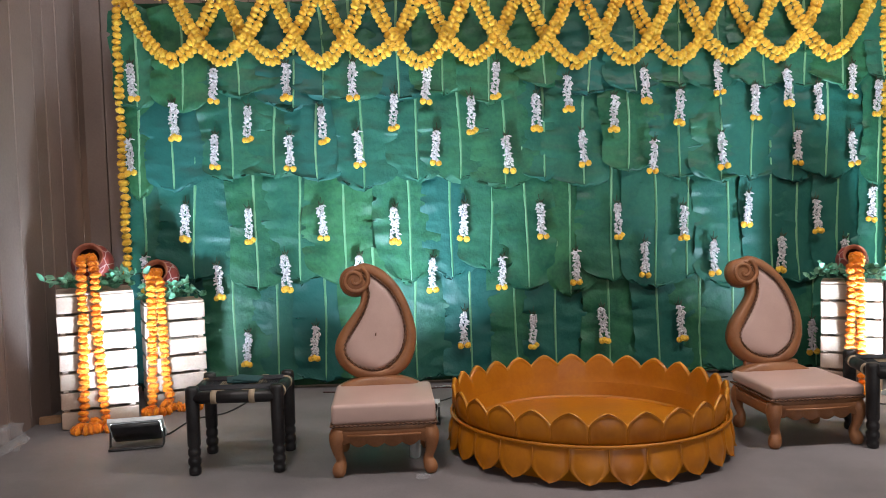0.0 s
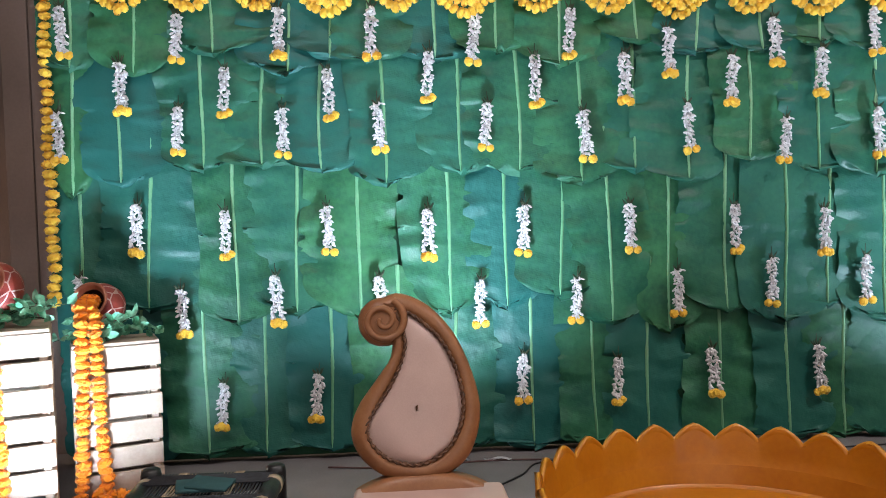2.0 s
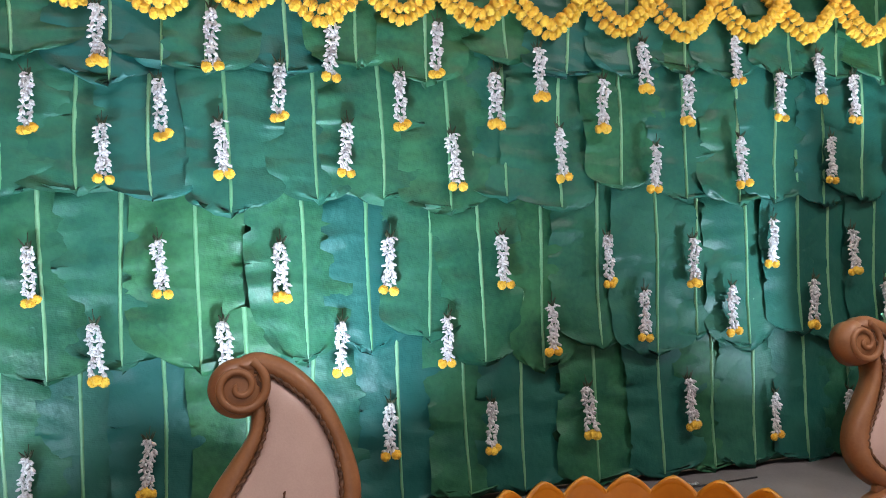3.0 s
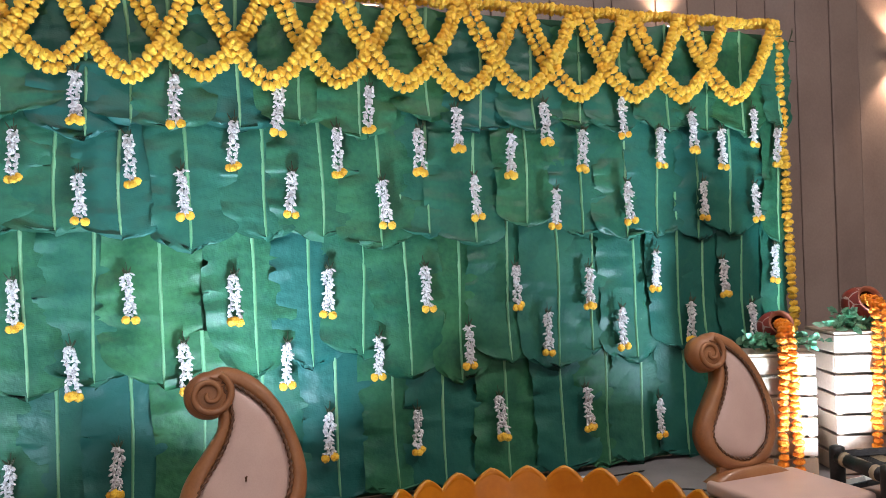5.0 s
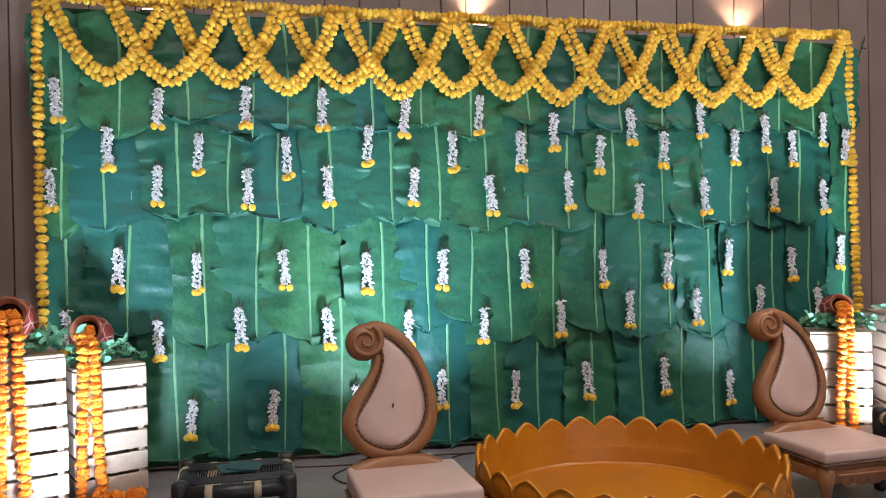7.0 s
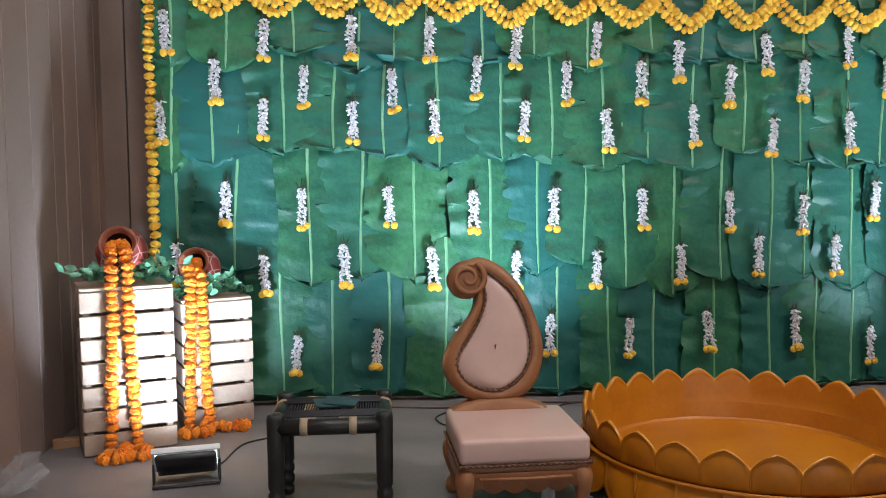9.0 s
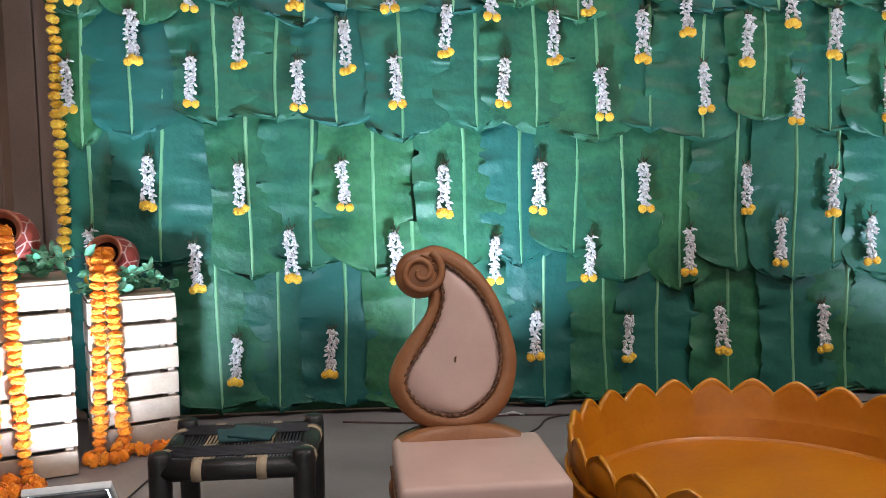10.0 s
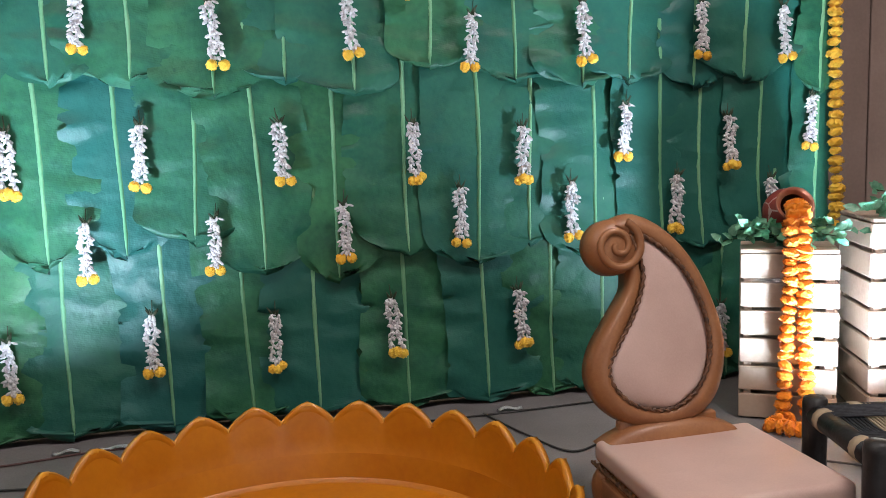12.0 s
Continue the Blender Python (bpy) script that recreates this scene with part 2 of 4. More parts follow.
def tube(points, radius, n=8, bm=None, ends=True):
    """A round tube along points; radius a number or one for each point."""
    bm = bm or bmesh.new()
    pts = [Vector(p) for p in points]
    rad = radius if isinstance(radius, (list, tuple)) else [radius] * len(pts)
    rings = []
    for i, p in enumerate(pts):
        d = (pts[min(i + 1, len(pts) - 1)] - pts[max(i - 1, 0)]).normalized()
        a = d.cross(Vector((0.13, 0.99, 0.07))).normalized()
        b = d.cross(a)
        rings.append([bm.verts.new(p + rad[i] * (a * math.cos(2 * math.pi * k / n) + b * math.sin(2 * math.pi * k / n))) for k in range(n)])
    for a, b in zip(rings, rings[1:]):
        for k in range(n):
            bm.faces.new((a[k], a[(k + 1) % n], b[(k + 1) % n], b[k]))
    if ends:
        bm.faces.new(rings[0])
        bm.faces.new(rings[-1])
    return bm


def spline(ctrl, n, closed=False):
    """n points evenly along a smooth curve through the control points."""
    c = [Vector(p) for p in ctrl]
    k = len(c)
    pts = []
    for i in range(k if closed else k - 1):
        p0, p1, p2, p3 = (c[(i + j) % k] if closed else c[min(max(i + j, 0), k - 1)] for j in (-1, 0, 1, 2))
        for s in range(16):
            t = s / 16
            pts.append(0.5 * (2 * p1 + (p2 - p0) * t + (2 * p0 - 5 * p1 + 4 * p2 - p3) * t * t + (3 * p1 - p0 - 3 * p2 + p3) * t ** 3))
    pts.append(c[0] if closed else c[-1])
    run = [0.0]
    for a, b in zip(pts, pts[1:]):
        run.append(run[-1] + (b - a).length)
    out, j = [], 0
    for i in range(n):
        want = run[-1] * i / (n if closed else n - 1)
        while j < len(run) - 2 and run[j + 1] < want:
            j += 1
        f = (want - run[j]) / max(1e-9, run[j + 1] - run[j])
        out.append(pts[j].lerp(pts[j + 1], min(1, f)))
    return out


def shell(fn, nu, nv, thick):
    """A closed sheet: fn(u, v) gives a point and an outward normal, u in -1..1, v in 0..1."""
    bm = bmesh.new()
    front, back = [], []
    for j in range(nv + 1):
        f, b = [], []
        for i in range(nu + 1):
            p, nrm = fn(2 * i / nu - 1, j / nv)
            f.append(bm.verts.new(p))
            b.append(bm.verts.new(p - nrm * thick))
        front.append(f)
        back.append(b)
    for g in (front, back):
        for j in range(nv):
            for i in range(nu):
                bm.faces.new((g[j][i], g[j][i + 1], g[j + 1][i + 1], g[j + 1][i]))
    for j in range(nv):
        for i in (0, nu):
            bm.faces.new((front[j][i], front[j + 1][i], back[j + 1][i], back[j][i]))
    for i in range(nu):
        for j in (0, nv):
            bm.faces.new((front[j][i], front[j][i + 1], back[j][i + 1], back[j][i]))
    return bm


def smoothstep(a, b, x):
    t = min(1, max(0, (x - a) / (b - a)))
    return t * t * (3 - 2 * t)


# ---- flowers, shared meshes ----
def marigold(seed, mat, name):
    """A pompom flower head of many small loose petals round a core, axis z, about 1 across."""
    rng = random.Random(seed)
    bm = bmesh.new()
    ball = bmesh.new()
    bmesh.ops.create_icosphere(ball, subdivisions=2, radius=0.45, matrix=Matrix.Diagonal((1, 1, 0.85, 1)))
    for f in ball.faces:
        c, nrm = f.calc_center_median(), f.normal
        q = [c + (v.co - c) * rng.uniform(1.1, 1.5) + nrm * rng.uniform(-0.05, 0.12) for v in f.verts]
        bm.faces.new([bm.verts.new(p) for p in q])
    ball.free()
    bmesh.ops.create_icosphere(bm, subdivisions=1, radius=0.4, matrix=Matrix.Diagonal((1, 1, 0.85, 1)))
    me = bpy.data.meshes.new(name)
    bm.to_mesh(me)
    bm.free()
    me.materials.append(mat)
    return me


YELLOW = [marigold(s, M["yellow"], "marigold_head") for s in range(5)]
ORANGE = [marigold(s + 20, M["orange"], "marigold_head") for s in range(5)]


def strand(parent, path, meshes, size, gap, rng, thin=0.8):
    """Marigold heads threaded along a path."""
    pts = [Vector(p) for p in path]
    run = [0.0]
    for a, b in zip(pts, pts[1:]):
        run.append(run[-1] + (b - a).length)
    d, j = gap * 0.5, 0
    while d < run[-1]:
        while run[j + 1] < d:
            j += 1
        f = (d - run[j]) / (run[j + 1] - run[j])
        p, axis = pts[j].lerp(pts[j + 1], f), (pts[j + 1] - pts[j])
        s = size * rng.uniform(0.86, 1.14)
        turn = axis.to_track_quat("Z", "Y").to_matrix().to_4x4() @ pose(0, 0, 0, rng.uniform(-16, 16), rng.uniform(-16, 16), rng.uniform(0, 360))
        jit = Vector([rng.uniform(-1, 1) * size * 0.07 for _ in range(3)])
        place("marigold", rng.choice(meshes), parent, Matrix.Translation(p + jit) @ turn @ Matrix.Diagonal((s, s, s * thin, 1)))
        d += gap * rng.uniform(0.88, 1.12)


# ---- the hall ----
def wall_of_boards(name, m, length, height, seed, label, low=0.1, high=0.34):
    """A thick wall whose face is clad in upright boards of uneven width with open joints."""
    rng = random.Random(seed)
    w = tagged(new(name, finish(boxed(length / 2, 0.12, height / 2, length, 0.2, height), name, M["groove"], False)), label, "wall", "", "structure")
    w.matrix_basis = m
    x = 0.0
    while x < length - 0.05:
        wd = min(rng.uniform(low, high), length - x)
        part("board", boxed(x + wd / 2, 0.0, height / 2, wd - 0.008, 0.03, height, 0.003, 1), M["board"], w, smooth=False, m=Matrix.Translation((0, rng.uniform(-0.003, 0.003), 0)))
        x += wd
    return w


BACK, LEFT = 5.95, -1.575
floor_bm = bmesh.new()
bmesh.ops.create_grid(floor_bm, x_segments=60, y_segments=60, size=1.0, matrix=Matrix.Translation((3.2, 0.1, 0)) @ Matrix.Diagonal((4.9, 6.2, 1, 1)))
for v in floor_bm.verts:
    v.co.z = 0.002 * noise.noise(v.co * 1.3)
tagged(new("floor", finish(floor_bm, "floor", M["floor"])), "grey dusty carpeted hall floor with faint stains", "floor", "", "structure")
wall_of_boards("wall_north", pose(LEFT, BACK, 0), 9.6, 4.6, 3, "taupe wooden board wall behind the leaf backdrop")
wall_of_boards("wall_west", pose(LEFT, -6.0, 0, 0, 0, 90), 11.95, 4.6, 9, "taupe wooden board side wall")
tagged(new("wall_east", finish(boxed(8.1, 0, 2.3, 0.2, 12, 4.6), "wall_east", M["plain"], False)), "plain taupe painted side wall", "wall", "", "structure")
# unseen wall; its wide opening is assumed, to go with the fill lamp
south = bmesh.new()
box(south, -1.2, -6.1, 2.3, 0.75, 0.2, 4.6)
box(south, 6.65, -6.1, 2.3, 2.7, 0.2, 4.6)
box(south, 2.24, -6.1, 4.1, 6.12, 0.2, 1.0)
tagged(new("wall_south", finish(south, "wall_south", M["plain"], False)), "plain taupe wall with a wide open entrance, unseen and assumed", "wall", "", "structure")
tagged(new("ceiling", finish(boxed(3.2, 0, 4.7, 10, 12.3, 0.2), "ceiling", M["ceiling"], False)), "plain pale hall ceiling", "ceiling", "", "structure")
ground_bm = boxed(2.2, -40, -0.1, 200, 67.6, 0.18)
tagged(new("ground", finish(ground_bm, "ground", M["floor"], False)), "grey paved ground outside the assumed entrance", "ground", "", "structure")


def wall_sconce(x, z):
    s = thing("wall_sconce", pose(x, BACK - 0.02, z), "dark bronze up-and-down wall lamp glowing warm on the board wall", "wall lamp", "wall sconces")
    part("bracket", boxed(0, -0.02, 0, 0.06, 0.05, 0.08, 0.004), M["bronze"], s)
    bm = bmesh.new()
    box(bm, 0, -0.085, 0, 0.15, 0.09, 0.1, 0.008)
    part("body", bm, M["bronze"], s)
    for up in (1, -1):
        part("lens", boxed(0, -0.085, 0.053 * up, 0.12, 0.065, 0.006, 0.002), M["warm"], s, "glowing warm glass")


for sx, sz in SCONCES:
    wall_sconce(sx, sz)


# body for one of the added fill panels overhead, out of view
def ceiling_fill_panel(x, y):
    p = thing("ceiling_light", pose(x, y, 4.6), "white square-edged ceiling light panel glowing warm, unseen and added as fill", "ceiling light", "ceiling lights")
    part("frame", boxed(0, 0, -0.03, 1.2, 0.6, 0.05, 0.006), M["rim"], p)
    part("diffuser", boxed(0, 0, -0.057, 1.1, 0.5, 0.006), M["panel"], p)


for lx, ly, watts in FILL_PANELS:
    ceiling_fill_panel(lx, ly)


# ---- the leaf backdrop ----
WALL_Y = 5.67
backdrop = thing("leaf_backdrop", pose(1.42, WALL_Y, 0), "tall backdrop covered in overlapping green banana leaves", "backdrop")
part("backing_panel", boxed(0.015, 0.03, 1.345, 5.2, 0.04, 2.65, 0.003, 1), M["cloth"], backdrop, "dark green cloth over a board")
for fx in (-2.56, 0, 2.56):
    part("frame_post", boxed(fx, 0.075, 1.31, 0.05, 0.05, 2.62, 0.004, 1), M["wood"], backdrop)
    part("stay", tube([(fx, 0.09, 1.6), (fx, 0.24, 0.02)], 0.012), M["wood"], backdrop)


def banana_leaf(x, top, bottom, half, depth, rng, pointed=False):
    """One hanging leaf, rippled, torn a little at its edges and blunt at the end, with its raised midrib."""
    length = top - bottom
    ph, amp = [rng.uniform(0, 6.28) for _ in range(6)], rng.uniform(0.006, 0.016)
    tears = [(rng.choice((-1, 1)), rng.uniform(0.15, 0.92), rng.uniform(0.03, 0.13)) for _ in range(rng.randint(3, 7))]
    skew = rng.uniform(-0.2, 0.2)
    end = 0.07 if pointed else rng.uniform(0.12, 0.3)
    bend = rng.uniform(-0.02, 0.02)

    def mid(v):
        return bend * math.sin(v * 2.6) + 0.006 * math.sin(5 * v + ph[0])

    def lift(v):
        return -0.006 - 0.016 * smoothstep(0.7, 1, v) - 0.005 * math.sin(4 * v + ph[5])

    bm = bmesh.new()
    nu, nv = 14, 56
    rows = []
    for j in range(nv + 1):
        v = j / nv
        row = []
        for i in range(nu + 1):
            u = 2 * i / nu - 1
            s = 1 if u > 0 else -1
            e = max(0.0, (v - (1 - end * (1 + skew * s * 2))) / (end * (1 + skew * s * 2)))
            w = math.sqrt(max(0.0, 1 - e ** (2.0 + 0.35 * ph[0])))
            w *= 0.94 + 0.06 * math.sin(7 * v + ph[1 + (s > 0)]) + 0.012 * noise.noise((v * 30, ph[3], s))
            for ts, tv, tl in tears:
                if s == ts and abs(v - tv) < 0.009 + 0.03 * tl:
                    w *= 1 - tl
            a = abs(u)
            ripple = amp * (math.sin(17 * v + ph[3] + 2 * s) + 0.6 * math.sin(41 * v + ph[4] * s)) * a ** 1.6
            y = lift(v) + 0.014 * a ** 1.4 - ripple - 0.012 * (e ** 2) * a + 0.007 * noise.noise((u * 3, v * 14, ph[2])) + 0.004 * noise.noise((u * 6, v * 40, ph[1]))
            z = -v * length - 0.05 * a * (1 - v) + (0.02 * a * a if v > 0.5 else 0) + (0.045 * noise.noise((u * 4, ph[4], 0)) + 0.022 * noise.noise((u * 17, ph[4], 3))) * smoothstep(0.8, 1, v)
            row.append(bm.verts.new((mid(v) + s * a * w * half * (1 + skew * s), y, z)))
        rows.append(row)
    for j in range(nv):
        for i in range(nu):
            bm.faces.new((rows[j][i], rows[j][i + 1], rows[j + 1][i + 1], rows[j + 1][i]))
    lf = part("banana_leaf", bm, M["leaf"], backdrop, m=pose(x - 1.42, -depth, top, 0, rng.uniform(-1.6, 1.6), rng.uniform(1.2, 4.6)))
    rm = bmesh.new()
    rr = []
    for j in range(21):
        v = j / 20 * 0.985
        wd = (0.0098 - 0.0035 * v) * (1.0 if v < 0.93 else (1 - v) / 0.07 * 0.8 + 0.2)
        y = lift(v)
        rr.append([rm.verts.new((mid(v) + dx * wd, y + dy, -v * length)) for dx, dy in ((-1.15, 0.003), (-0.7, -0.005), (0, -0.0075), (0.7, -0.005), (1.15, 0.003))])
    for a, b in zip(rr, rr[1:]):
        for i in range(4):
            rm.faces.new((a[i], a[i + 1], b[i + 1], b[i]))
    part("midrib", rm, M["rib"], lf)


TIERS = [
    # depth, top, pointed end, midrib places, lower ends
    (0.012, 1.00, True,
     [-1.10, -0.82, -0.50, -0.19, 0.11, 0.46, 0.77, 1.14, 1.44, 1.75, 2.09, 2.45, 2.75, 3.02, 3.30, 3.60, 3.84, 3.98],
     [0.05, 0.03, 0.06, 0.05, 0.06, 0.03, 0.03, 0.03, 0.04, 0.03, 0.03, 0.03, 0.02, 0.03, 0.02, 0.03, 0.03, 0.03]),
    (0.034, 1.66, False,
     [-1.08, -0.72, -0.33, -0.02, 0.28, 0.70, 1.02, 1.29, 1.51, 1.83, 2.14, 2.43, 2.68, 2.95, 3.26, 3.48, 3.76, 4.02],
     [0.90, 0.79, 0.77, 0.81, 0.76, 0.74, 0.75, 0.80, 0.67, 0.63, 0.72, 0.63, 0.71, 0.64, 0.72, 0.70, 0.68, 0.59]),
    (0.056, 2.18, False,
     [-1.08, -0.85, -0.46, -0.16, 0.12, 0.40, 0.77, 1.07, 1.37, 1.66, 1.96, 2.24, 2.60, 2.91, 3.13, 3.43, 3.67, 4.03],
     [1.40, 1.40, 1.52, 1.49, 1.47, 1.37, 1.42, 1.44, 1.42, 1.45, 1.37, 1.46, 1.39, 1.41, 1.39, 1.39, 1.41, 1.34]),
    (0.078, 2.66, False,
     [-1.06, -0.78, -0.42, -0.05, 0.15, 0.35, 0.67, 0.97, 1.31, 1.68, 1.98, 2.30, 2.62, 2.88, 3.20, 3.50, 3.77, 4.05],
     [1.97, 1.96, 2.03, 1.98, 2.01, 1.99, 2.04, 2.04, 2.00, 2.06, 2.03, 2.04, 2.06, 2.04, 2.05, 2.03, 2.05, 2.06]),
]
leaf_rng = random.Random(5)
for depth, top, pointed, xs, zs in TIERS:
    for i, (x, z) in enumerate(zip(xs, zs)):
        near = [abs(x - o) for o in xs if o != x]
        sides = [abs(x - o) for o in xs[max(0, i - 1):i + 2] if o != x]
        half = min(0.235, max(0.155, 0.11 + 0.45 * (near and min(near) + 0.05))) * leaf_rng.uniform(0.95, 1.1)
        half = min(half, x + 1.21, 4.08 - x) if x in (xs[0], xs[-1]) else max(half, 0.57 * max(sides))
        if i in (1, len(xs) - 2):
            half = max(half, sides[0 if i == 1 else 1] - 0.07)
        banana_leaf(x, top + leaf_rng.uniform(-0.03, 0.0), z - (0.01 if pointed else leaf_rng.uniform(0.0, 0.07)), max(0.12, half), depth + 0.007 * (i % 3) + leaf_rng.uniform(0, 0.003), leaf_rng, pointed)


# ---- marigold swags along the top and down both sides ----
swag_rng = random.Random(11)
TOPS = [-1.143, -0.817, -0.490, -0.161, 0.150, 0.482, 0.847, 1.173, 1.520, 1.880, 2.231, 2.584, 2.938, 3.305, 3.641, 4.006]
SAGS = [2.202, 2.198, 2.204, 2.160, 2.196, 2.150, 2.177, 2.161, 2.136, 2.151, 2.145, 2.150, 2.164, 2.158]
for k, low in enumerate(SAGS):
    a, b = TOPS[k], TOPS[k + 2]
    g = thing("marigold_swag", pose((a + b) / 2, WALL_Y - 0.105, 2.675), "looped double string of yellow marigolds hung on the leaf backdrop", "flower garland", "marigold swags")
    for side in (0, 1):
        path = []
        lo = low - 2.675 + (0.075 if side else 0.028)
        hw = (b - a) / 2 - 0.05 * side
        for i in range(33):
            u = 2 * i / 32 - 1
            c = 1 - abs(u) ** 2.3 * 0.72 - abs(u) * 0.28
            path.append((u * hw * (1 - 0.06 * c), -0.022 * (k % 2) - 0.03 * side - 0.02 * c, lo * c))
        strand(g, path, YELLOW, 0.054, 0.035, swag_rng, 0.85)
top_string = thing("top_garland", pose(1.435, WALL_Y - 0.095, 2.68), "thick string of yellow marigolds along the backdrop's top edge", "flower garland")
for side in (0, 1):
    strand(top_string, [(-2.61 + 5.24 * i / 50, -0.03 * side, 0.014 * side + 0.006 * math.sin(i * 1.7) + 0.012 - 0.012 * math.sin(i / 50 * 3.1)) for i in range(51)], YELLOW, 0.047, 0.034, swag_rng, 0.9)
for name, x0, x1, low in (("side_garland", -1.182, -1.19, 0.80), ("side_garland", 4.06, 4.12, 0.67)):
    g = thing(name, pose(x0, WALL_Y - 0.095, 2.675), "upright string of yellow marigolds down the backdrop's edge", "flower garland", "side garlands")
    strand(g, [((x1 - x0) * i / 30 + 0.004 * math.sin(i), 0, (low - 2.675) * i / 30) for i in range(31)], YELLOW, 0.062, 0.044, swag_rng, 0.8)
    part("thread", tube([(0, 0, 0), (x1 - x0, 0, low - 2.72)], 0.002, 5), M["tape"], g)


# ---- white flower hangings ----
def flower_hanging(seed):
    """Three short strings of white buds tied to dark stalks, ending in yellow marigolds; hangs down from its origin."""
    rng = random.Random(seed)
    h = thing("flower_hanging", pose(0, 0, 0), "short hanging of white tuberose buds tipped with yellow marigolds", "flower hanging", "white flower hangings")
    buds = bmesh.new()
    for side in (-1, 1):
        dx, wob, slant = side * 0.0105 + rng.uniform(-0.003, 0.003), rng.uniform(0, 6), rng.uniform(-0.004, 0.009) * side
        for k in range(19):
            f = k / 18
            px, pz = dx + slant * f + 0.005 * math.sin(9 * f + wob), -0.026 - 0.196 * f
            for _ in range(rng.choice((2, 3, 3, 4))):
                a, tip = rng.uniform(math.pi, 2 * math.pi) if rng.random() < 0.75 else rng.uniform(0, math.pi), rng.uniform(0.3, 1.45)
                d = Vector((math.cos(a) * math.sin(tip), 0.8 * math.sin(a) * math.sin(tip), -math.cos(tip)))
                p = Vector((px + rng.uniform(-0.003, 0.003), -0.014, pz + rng.uniform(-0.004, 0.004)))
                ln, rd = rng.uniform(0.018, 0.030), rng.uniform(0.0045, 0.0078)
                tube([p, p + d * ln * 0.45, p + d * ln * 0.8, p + d * ln], [0.0016, rd, rd * 0.8, 0.0012], 5, buds)
    part("bud_string", buds, M["bud"], h)
    st = bmesh.new()
    for _ in range(6):
        d = Vector((rng.uniform(-0.6, 0.6), rng.uniform(-0.4, 0), rng.uniform(0.5, 1)))
        p = Vector((rng.uniform(-0.008, 0.008), -0.008, -0.035))
        tube([p, p + d * 0.02, p + d * 0.045], [0.003, 0.005, 0.0008], 5, st)
    tube([(0, -0.006, -0.03), (rng.uniform(-0.004, 0.004), -0.004, 0.03)], 0.0018, 5, st)
    part("stalk_tuft", st, M["stub"], h)
    for k in range(3 if rng.random() < 0.4 else 2):
        x = (-0.019, 0.021, 0.002)[k] + rng.uniform(-0.004, 0.004)
        sc = 0.042 * rng.uniform(0.9, 1.1)
        place("marigold", rng.choice(YELLOW), h, pose(x, -0.018 - 0.01 * (k == 2), -0.25 + rng.uniform(-0.008, 0.008), rng.uniform(60, 110), rng.uniform(-20, 20), 0) @ Matrix.Diagonal((sc, sc, sc * 0.8, 1)))
    return h


HANG_A = [-1.095, -0.550, -0.075, 0.369, 0.874, 1.340, 1.817, 2.354, 2.859, 3.349, 3.814]
HANG_AZ = [1.993, 1.967, 1.982, 1.972, 1.933, 1.965, 1.866, 1.916, 1.958, 1.879, 1.910]
HANG_B = [-0.840, -0.338, 0.151, 0.647, 1.162, 1.610, 2.150, 2.618, 3.136, 3.583, 4.020]
HANG_BZ = [1.734, 1.717, 1.692, 1.771, 1.737, 1.746, 1.723, 1.766, 1.779, 1.780, 1.796]
HANG_C = [-1.128, -0.561, -0.070, 0.384, 0.925, 1.395, 1.913, 2.426, 2.893, 3.436, 3.817]
HANG_CZ = [1.506, 1.532, 1.518, 1.522, 1.523, 1.464, 1.493, 1.430, 1.451, 1.469, 1.448]
HANG_D = [-0.784, -0.369, 0.124, 0.621, 1.106, 1.621, 2.162, 2.633, 3.098, 3.577, 3.993]
HANG_DZ = [1.061, 1.034, 1.041, 1.002, 1.009, 0.999, 0.991, 0.965, 1.039, 0.985, 1.059]
HANG_E = [-1.071, -0.596, -0.136, 0.370, 0.876, 1.359, 1.867, 2.356, 2.841, 3.332, 3.781]
HANG_EZ = [0.713, 0.654, 0.698, 0.677, 0.656, 0.657, 0.674, 0.718, 0.711, 0.724, 0.701]
HANG_F = [-0.404, 0.058, 0.546, 1.086, 1.566, 2.046, 2.596, 3.097, 3.559]
HANG_FZ = [0.184, 0.207, 0.197, 0.259, 0.242, 0.263, 0.251, 0.156, 0.122]
hang_rng = random.Random(2)
KINDS = [flower_hanging(40 + s) for s in range(7)]
used = set()
for xs, zs, out in ((HANG_A, HANG_AZ, 0.124), (HANG_B, HANG_BZ, 0.105), (HANG_C, HANG_CZ, 0.108), (HANG_D, HANG_DZ, 0.08), (HANG_E, HANG_EZ, 0.085), (HANG_F, HANG_FZ, 0.058)):
    for x, z in zip(xs, zs):
        k = hang_rng.randrange(7)
        s = hang_rng.uniform(0.98, 1.07)
        m = pose(x, WALL_Y - out, z + 0.262 * s, 0, hang_rng.uniform(-5, 5), hang_rng.uniform(-12, 12))
        if k in used:
            h = copy_thing(KINDS[k], m)
        else:
            h = KINDS[k]
            used.add(k)
            h.matrix_basis = m
        h.scale = (s, s, s)


